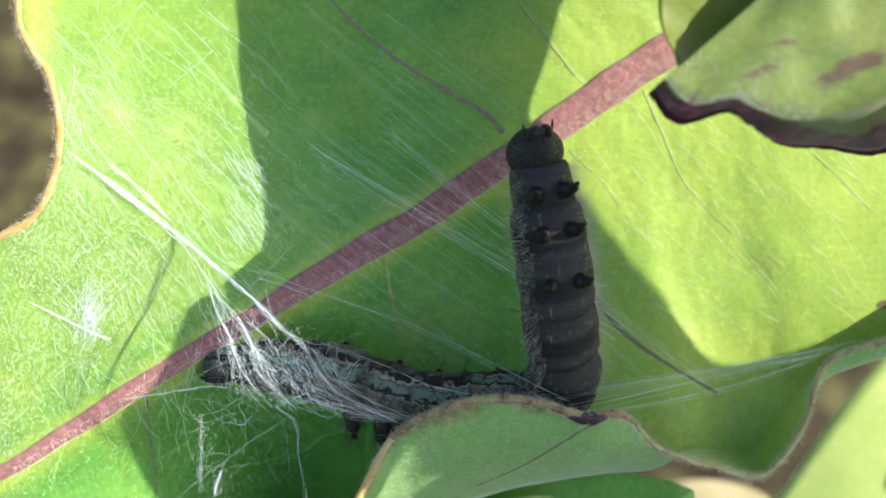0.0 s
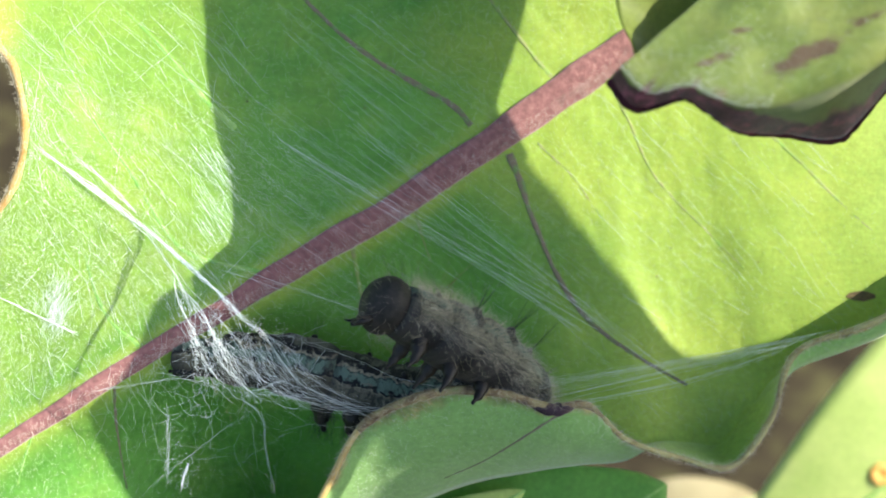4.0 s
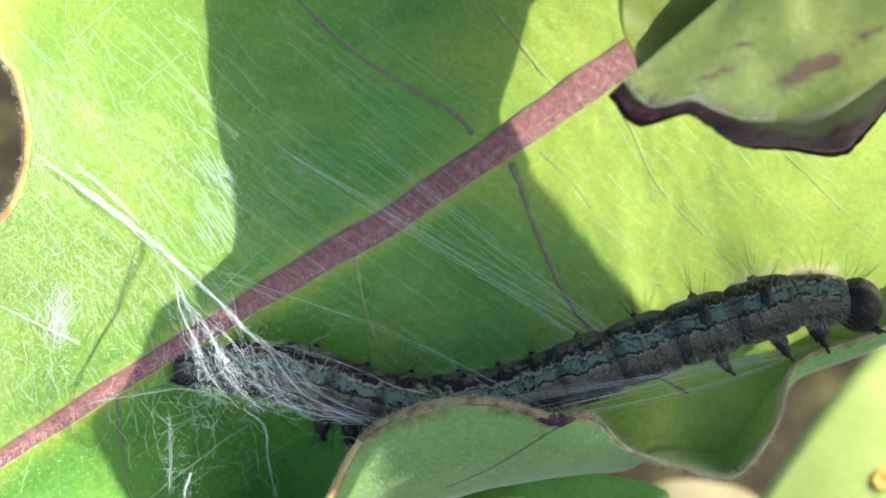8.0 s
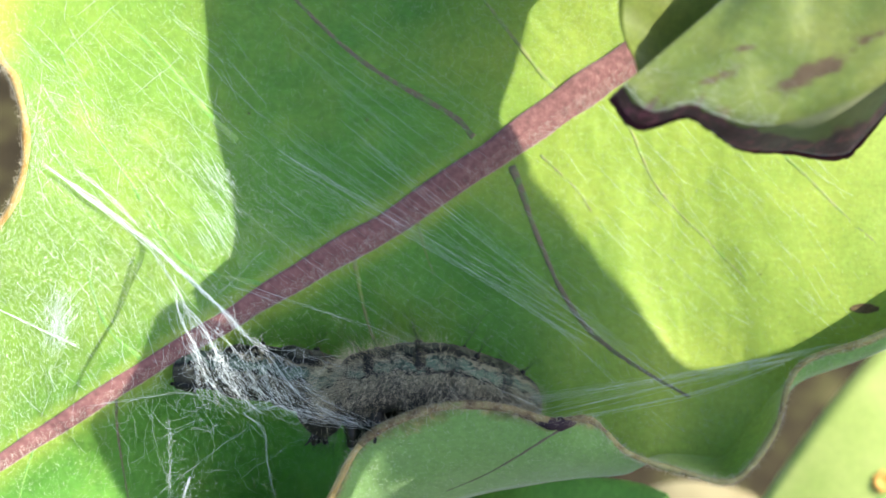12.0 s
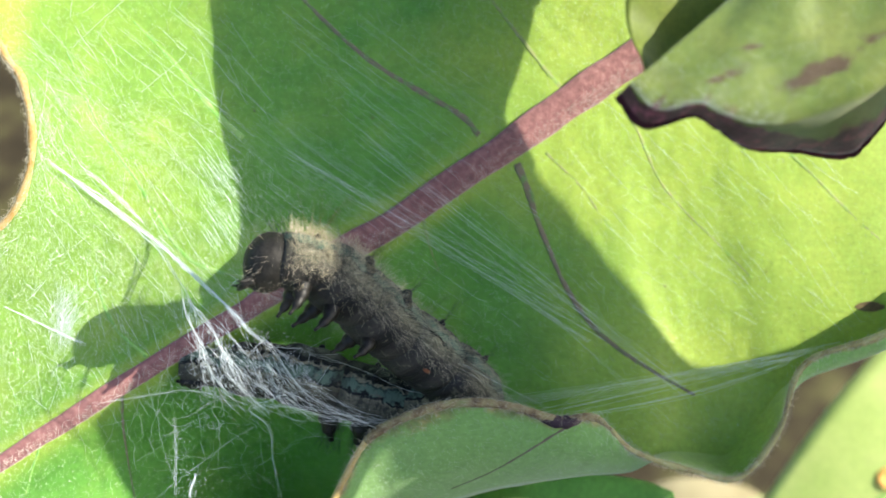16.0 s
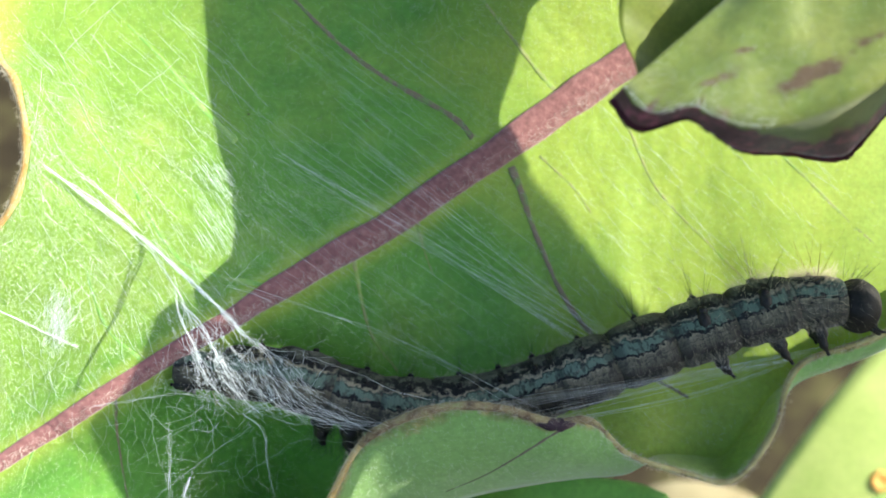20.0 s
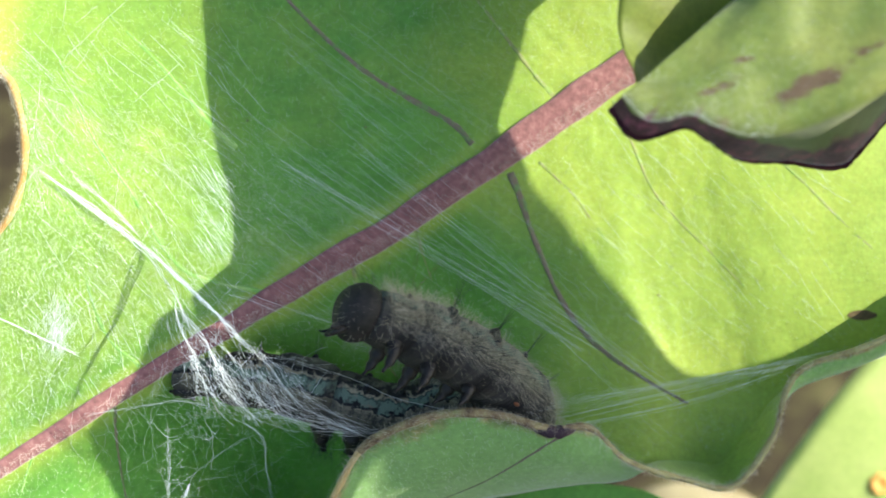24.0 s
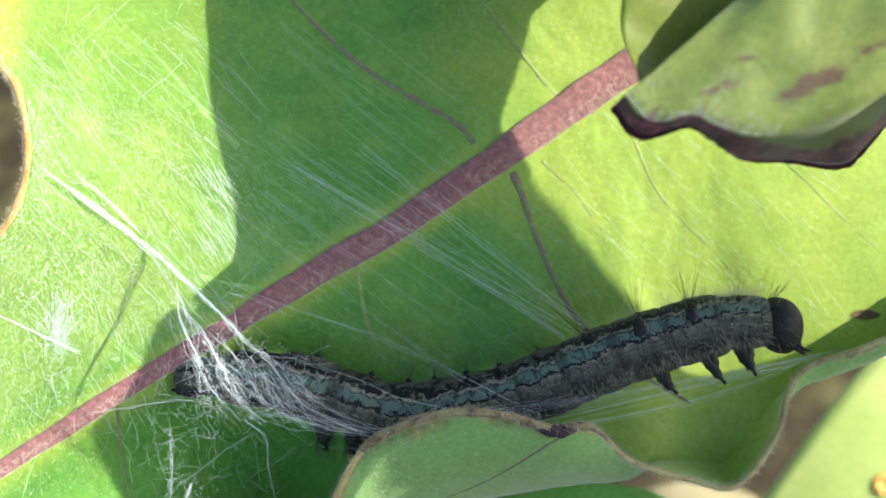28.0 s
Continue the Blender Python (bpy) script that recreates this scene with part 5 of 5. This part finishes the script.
    bend(5.5, [(1.36, 52.60, -8.32), (4.68, 52.00, -7.36), (7.24, 50.50, -4.96), (10.57, 49.50, -3.15), (13.18, 49.00, -2.99)], (-.3, .15, .95))
    bend(6.0, [(1.58, 52.60, -8.34), (5.80, 52.00, -7.07), (9.91, 50.50, -4.83), (13.53, 49.80, -3.33), (15.74, 49.50, -3.45)], (-.2, .05, 1))
    bend(6.5, [(2.21, 52.60, -8.33), (6.74, 52.20, -7.09), (11.82, 51.20, -4.80), (16.66, 50.60, -3.23), (19.18, 50.30, -3.04)], (-.2, .0, 1))
    bend(7.0, [(3.65, 52.70, -8.22), (8.20, 52.40, -7.01), (13.83, 51.80, -4.90), (19.04, 51.20, -3.17), (22.16, 51.00, -2.96)], (-.2, -.1, 1))
    bend(7.5, [(3.93, 52.80, -8.23), (8.27, 52.50, -6.95), (14.06, 52.00, -4.79), (19.55, 51.50, -2.97), (22.81, 51.30, -2.97)], (-.2, -.15, 1))
    bend(8.0, [(3.91, 52.80, -8.10), (8.16, 52.50, -6.79), (14.12, 52.00, -4.60), (19.96, 51.50, -2.78), (23.21, 51.30, -2.90)], (-.2, -.2, 1))
    bend(8.5, [(3.96, 52.80, -8.01), (8.21, 52.50, -6.76), (13.94, 52.00, -4.58), (19.35, 51.50, -2.76), (22.36, 51.20, -2.67)], (-.2, -.2, 1))
    bend(8.8, [(3.85, 52.80, -8.06), (7.95, 52.50, -6.84), (13.42, 51.80, -4.60), (18.11, 51.00, -2.71), (20.72, 50.70, -2.59)], (-.25, -.1, 1))
    bend(9.0, [(3.69, 52.80, -8.10), (7.62, 52.40, -6.86), (12.08, 51.20, -4.63), (15.46, 50.00, -2.56), (17.55, 49.30, -2.19)], (-.4, .1, .9))
    bend(9.2, [(3.11, 52.70, -8.09), (7.03, 52.20, -7.24), (10.67, 50.50, -5.02), (12.92, 48.80, -2.87), (14.54, 48.00, -2.13)], (-.4, .2, .9))
    bend(9.4, [(2.85, 52.60, -8.15), (6.60, 52.00, -7.58), (9.44, 49.80, -5.62), (10.06, 47.50, -3.35), (10.18, 46.20, -1.83)], (-.4, .4, .8))
    bend(9.6, [(2.70, 52.60, -8.23), (6.57, 51.60, -7.90), (8.01, 48.80, -5.89), (7.20, 46.60, -3.99), (6.10, 45.40, -2.65)], (0, .5, .85))
    bend(9.8, [(2.51, 52.60, -8.20), (6.38, 51.60, -7.99), (7.40, 50.00, -6.17), (5.86, 47.20, -4.28), (4.41, 45.70, -3.18)], (.25, .5, .8))
    bend(10.0, [(2.16, 52.60, -8.25), (6.33, 51.60, -8.13), (6.44, 49.50, -6.19), (4.03, 46.80, -4.23), (1.86, 45.60, -3.24)], (.35, .4, .8))
    bend(10.4, [(1.74, 52.60, -8.21), (5.92, 51.60, -8.08), (4.89, 49.30, -5.86), (2.03, 46.80, -3.99), (-0.22, 45.60, -2.98)], (.45, .45, .8))
    bend(10.8, [(1.46, 52.60, -8.13), (5.64, 51.60, -8.01), (3.90, 49.10, -5.56), (0.83, 46.80, -3.65), (-1.44, 45.60, -2.59)], (.45, .45, .8))
    bend(11.0, [(1.33, 52.60, -8.16), (5.37, 51.60, -7.92), (3.21, 49.00, -5.34), (-0.23, 46.80, -3.26), (-2.54, 45.60, -2.24)], (.45, .45, .8))
    bend(11.2, [(1.22, 52.60, -8.18), (5.26, 51.60, -7.76), (2.68, 49.00, -4.96), (-1.08, 46.80, -2.55), (-3.38, 45.60, -1.25)], (.45, .45, .8))
    bend(11.5, [(1.12, 52.60, -8.22), (4.86, 51.60, -7.58), (1.60, 49.00, -4.34), (-2.58, 46.80, -1.68), (-4.94, 45.60, -0.49)], (.45, .45, .8))
    bend(11.6, [(1.10, 52.60, -8.22), (4.69, 51.60, -7.68), (1.16, 49.00, -4.99), (-3.14, 46.80, -2.90), (-5.65, 45.80, -1.82)], (.3, .1, .95))
    bend(11.8, [(1.06, 52.60, -8.23), (4.65, 51.60, -7.68), (0.82, 49.60, -5.84), (-3.55, 49.00, -4.99), (-6.31, 49.40, -5.37)], (.15, 0, 1))
    bend(12.0, [(1.17, 52.60, -8.24), (4.76, 51.60, -7.81), (1.36, 49.60, -6.23), (-2.55, 50.00, -6.68), (-4.62, 50.80, -7.96)], (.1, -.1, 1))
    bend(12.2, [(1.17, 52.60, -8.26), (4.91, 51.60, -7.83), (1.78, 49.60, -6.16), (-2.10, 49.70, -5.45), (-4.50, 49.80, -5.25)], (.2, 0, 1))
    bend(12.3, [(1.22, 52.60, -8.27), (4.90, 51.60, -7.84), (1.92, 49.30, -5.93), (-1.78, 47.30, -4.63), (-3.96, 46.20, -3.70)], (.45, .45, .8))
    bend(12.5, [(1.31, 52.60, -8.29), (5.05, 51.60, -7.86), (2.19, 49.10, -5.69), (-1.42, 46.80, -3.78), (-3.66, 45.80, -2.68)], (.45, .45, .8))
    bend(13.2, [(1.19, 52.60, -8.26), (4.58, 51.60, -7.77), (1.46, 49.00, -5.08), (-2.31, 46.80, -2.93), (-4.59, 45.70, -1.79)], (.45, .45, .8))
    bend(13.9, [(0.96, 52.60, -8.26), (3.51, 51.60, -7.68), (0.02, 49.00, -4.34), (-3.93, 46.60, -1.67), (-6.28, 45.40, -0.63)], (.45, .45, .8))
    bend(14.5, [(0.64, 52.60, -8.23), (2.84, 51.60, -7.41), (-0.84, 49.00, -3.94), (-4.65, 46.40, -1.01), (-7.30, 45.40, -0.34)], (.45, .35, .85))
    bend(15.0, [(0.56, 52.60, -8.33), (2.67, 51.60, -7.36), (-1.01, 49.00, -3.92), (-4.49, 46.30, -0.65), (-7.02, 45.40, -0.23)], (.45, .35, .85))
    bend(15.5, [(0.48, 52.60, -8.33), (2.59, 51.60, -7.36), (-1.13, 49.00, -3.92), (-4.46, 46.30, -0.73), (-6.91, 45.40, -0.28)], (.45, .35, .85))
    bend(16.0, [(0.34, 52.60, -8.36), (2.55, 51.60, -7.42), (-1.04, 49.00, -3.98), (-4.23, 46.30, -0.89), (-6.56, 45.40, -0.44)], (.45, .35, .85))
    bend(16.5, [(0.44, 52.60, -8.31), (2.50, 51.60, -7.34), (-0.89, 49.00, -3.96), (-3.84, 46.40, -1.24), (-6.15, 45.30, -0.85)], (.45, .35, .85))
    bend(16.9, [(0.57, 52.60, -8.31), (2.54, 51.60, -7.43), (-0.42, 49.00, -4.42), (-2.93, 46.60, -1.75), (-4.51, 45.00, -0.96)], (.35, 0, .9))
    bend(17.0, [(0.61, 52.60, -8.32), (2.48, 51.60, -7.47), (-0.17, 47.60, -4.56), (-2.15, 45.70, -2.38), (-3.01, 43.20, -1.29)], (.3, .2, .9))
    bend(17.1, [(0.58, 52.60, -8.34), (2.46, 51.60, -7.55), (-0.13, 47.60, -4.94), (-1.64, 45.70, -2.79), (-2.07, 43.10, -1.78)], (.2, .3, .9))
    bend(17.3, [(0.38, 52.60, -8.37), (2.41, 51.60, -7.67), (0.15, 47.70, -5.31), (-0.73, 45.70, -3.27), (-0.35, 43.20, -2.14)], (0, .35, .9))
    bend(17.5, [(0.18, 52.60, -8.40), (2.25, 51.60, -7.70), (0.46, 47.80, -5.36), (0.18, 45.80, -2.99), (1.51, 44.40, -2.76)], (-.2, .2, .95))
    bend(17.8, [(0.00, 52.60, -8.36), (1.68, 51.60, -7.56), (0.63, 47.80, -5.09), (1.16, 45.80, -2.63), (3.20, 45.00, -3.63)], (-.35, 0, .9))
    bend(18.0, [(-0.17, 52.60, -8.32), (1.06, 51.60, -7.38), (0.70, 47.80, -4.87), (2.20, 45.80, -2.45), (3.93, 45.40, -3.43)], (-.4, -.05, .9))
    bend(18.2, [(-0.19, 52.60, -8.27), (0.96, 51.60, -7.33), (1.65, 48.50, -4.53), (3.75, 47.00, -2.29), (6.16, 46.60, -2.35)], (-.5, 0, .85))
    bend(18.4, [(-0.08, 52.60, -8.15), (1.60, 51.60, -7.18), (2.74, 49.20, -4.84), (4.94, 48.00, -3.05), (7.11, 47.50, -3.13)], (-.45, .05, .9))
    bend(18.5, [(0.24, 52.60, -8.06), (2.51, 51.60, -7.10), (4.66, 49.90, -4.89), (6.99, 48.80, -3.09), (9.17, 48.30, -3.23)], (-.35, .05, .95))
    bend(18.6, [(0.86, 52.60, -8.00), (3.87, 51.80, -7.13), (7.48, 50.60, -4.86), (11.85, 49.80, -3.12), (14.42, 49.50, -3.39)], (-.25, .05, 1))
    bend(18.8, [(1.32, 52.60, -8.01), (4.78, 52.00, -6.96), (9.42, 50.80, -4.65), (13.95, 50.10, -3.06), (16.46, 49.80, -3.13)], (-.2, .05, 1))
    bend(19.0, [(1.78, 52.60, -8.01), (5.86, 52.20, -6.81), (10.96, 51.20, -4.55), (15.65, 50.50, -3.12), (18.27, 50.20, -3.05)], (-.2, .0, 1))
    bend(19.5, [(3.17, 52.70, -8.14), (7.56, 52.40, -6.86), (13.19, 51.80, -4.65), (18.39, 51.20, -2.91), (21.45, 51.00, -2.76)], (-.2, -.15, 1))
    bend(20.0, [(3.95, 52.80, -8.03), (8.19, 52.50, -6.72), (14.14, 52.00, -4.50), (19.92, 51.50, -2.68), (23.17, 51.30, -2.73)], (-.2, -.2, 1))
    bend(20.5, [(3.89, 52.80, -7.94), (8.07, 52.50, -6.62), (13.83, 51.90, -4.40), (19.07, 51.40, -2.64), (22.07, 51.10, -2.57)], (-.2, -.2, 1))
    bend(20.8, [(3.77, 52.80, -7.96), (7.80, 52.50, -6.65), (12.98, 51.60, -4.42), (17.48, 50.70, -2.53), (19.97, 50.30, -2.37)], (-.25, -.1, 1))
    bend(21.0, [(3.54, 52.80, -7.96), (7.47, 52.40, -6.69), (11.80, 51.00, -4.54), (15.02, 49.80, -2.47), (17.21, 49.00, -2.15)], (-.4, .1, .9))
    bend(21.2, [(3.15, 52.70, -8.00), (6.91, 52.20, -7.11), (10.50, 50.30, -4.87), (12.57, 48.50, -3.01), (13.61, 47.40, -2.47)], (-.4, .3, .9))
    bend(21.3, [(3.00, 52.60, -7.98), (6.74, 52.00, -7.14), (10.00, 49.90, -5.20), (11.47, 47.90, -3.40), (11.65, 46.40, -2.53)], (-.4, .4, .85))
    bend(21.5, [(2.85, 52.60, -8.03), (6.57, 51.70, -7.48), (8.91, 49.30, -5.50), (9.79, 47.00, -3.87), (8.79, 45.60, -2.89)], (-.2, .5, .85))
    bend(22.0, [(2.56, 52.60, -8.04), (6.42, 51.60, -7.79), (7.44, 50.10, -5.93), (6.02, 47.20, -4.08), (4.56, 45.70, -2.98)], (.25, .5, .8))
    bend(22.6, [(2.12, 52.60, -8.00), (6.14, 51.60, -7.84), (5.24, 49.40, -5.71), (2.35, 46.80, -3.79), (0.09, 45.60, -2.82)], (.45, .45, .8))
    bend(23.5, [(1.53, 52.60, -7.89), (5.57, 51.60, -7.74), (3.59, 49.10, -5.32), (0.15, 46.80, -3.28), (-2.13, 45.60, -2.33)], (.45, .45, .8))
    bend(24.0, [(1.55, 52.60, -7.89), (5.58, 51.60, -7.82), (3.83, 49.10, -5.40), (0.27, 46.80, -3.26), (-2.11, 45.60, -2.33)], (.45, .45, .8))
    bend(24.5, [(1.41, 52.60, -7.98), (5.44, 51.60, -7.82), (3.56, 49.10, -5.35), (0.10, 46.80, -3.15), (-2.23, 45.60, -2.15)], (.45, .45, .8))
    bend(25.0, [(1.47, 52.60, -7.96), (5.44, 51.60, -7.80), (3.93, 49.10, -5.47), (0.70, 46.80, -3.27), (-1.49, 45.60, -2.29)], (.45, .45, .8))
    bend(25.3, [(1.45, 52.60, -7.92), (5.42, 51.60, -7.76), (4.03, 49.20, -5.53), (1.38, 46.80, -3.43), (-0.52, 45.30, -2.58)], (.35, .25, .9))
    bend(25.6, [(1.43, 52.60, -7.90), (5.31, 51.60, -7.74), (4.24, 49.30, -5.64), (2.01, 46.80, -3.41), (0.54, 45.00, -2.46)], (.2, .35, .9))
    bend(25.8, [(1.42, 52.60, -7.91), (5.24, 51.60, -7.69), (4.38, 49.50, -5.68), (3.23, 46.60, -3.22), (2.75, 44.30, -2.58)], (0, .35, .9))
    bend(26.0, [(1.34, 52.60, -7.93), (4.92, 51.60, -7.65), (3.88, 49.50, -5.49), (2.94, 46.40, -2.86), (4.19, 44.70, -2.78)], (-.2, .2, .95))
    bend(26.2, [(1.23, 52.60, -7.93), (4.52, 51.60, -7.56), (3.70, 48.20, -5.05), (4.49, 46.00, -2.57), (6.35, 45.20, -3.29)], (-.35, 0, .9))
    bend(26.4, [(1.12, 52.60, -7.93), (4.12, 51.60, -7.41), (4.33, 48.80, -4.76), (6.57, 47.00, -2.46), (8.65, 46.40, -3.95)], (-.4, -.05, .9))
    bend(26.6, [(1.15, 52.60, -7.94), (3.90, 51.60, -7.27), (5.03, 49.20, -4.53), (8.06, 47.80, -2.53), (10.16, 47.20, -4.21)], (-.4, -.05, .9))
    bend(26.8, [(1.14, 52.60, -7.96), (3.91, 51.70, -7.16), (5.70, 49.40, -4.37), (9.06, 48.20, -2.52), (11.13, 47.70, -4.12)], (-.4, 0, .9))
    bend(27.0, [(1.14, 52.60, -7.98), (4.15, 51.80, -7.04), (6.50, 49.70, -4.34), (10.18, 48.60, -2.66), (12.23, 48.20, -4.08)], (-.35, 0, .95))
    bend(27.4, [(1.44, 52.60, -7.97), (4.75, 52.00, -6.91), (7.84, 50.20, -4.47), (11.45, 49.40, -2.68), (13.64, 49.00, -3.13)], (-.3, 0, .95))
    bend(27.7, [(1.73, 52.60, -7.95), (5.35, 52.10, -7.00), (9.36, 50.70, -4.71), (13.70, 49.90, -2.90), (16.23, 49.60, -3.11)], (-.25, 0, 1))
    bend(28.0, [(2.18, 52.60, -7.93), (6.10, 52.30, -6.95), (11.04, 51.20, -4.84), (15.70, 50.40, -3.33), (18.56, 50.10, -3.31)], (-.2, 0, 1))
    rear = Vector((0, -0.25, 1))
    for k, ob in enumerate([*segments, head]):
        u = 0.16 + 6.58 * k / STATIONS if k < STATIONS else 7.05
        keys = []
        for t, line, back in rows:
            i = round(u * 24)
            ahead = (line[i + 4] - line[max(i - 4, 0)]).normalized()
            f = min(1, max(0, (u - 1.8) / 3.2))
            up = rear.lerp(back, f * f * (3 - 2 * f))
            side = ahead.cross(up).normalized()
            up = side.cross(ahead)
            m = Matrix((side, ahead, up)).transposed().to_4x4()
            m.translation = (line[i] - Vector(TAIL[0])) * MM
            keys.append((t, m))
        walk(ob, keys)


motions()
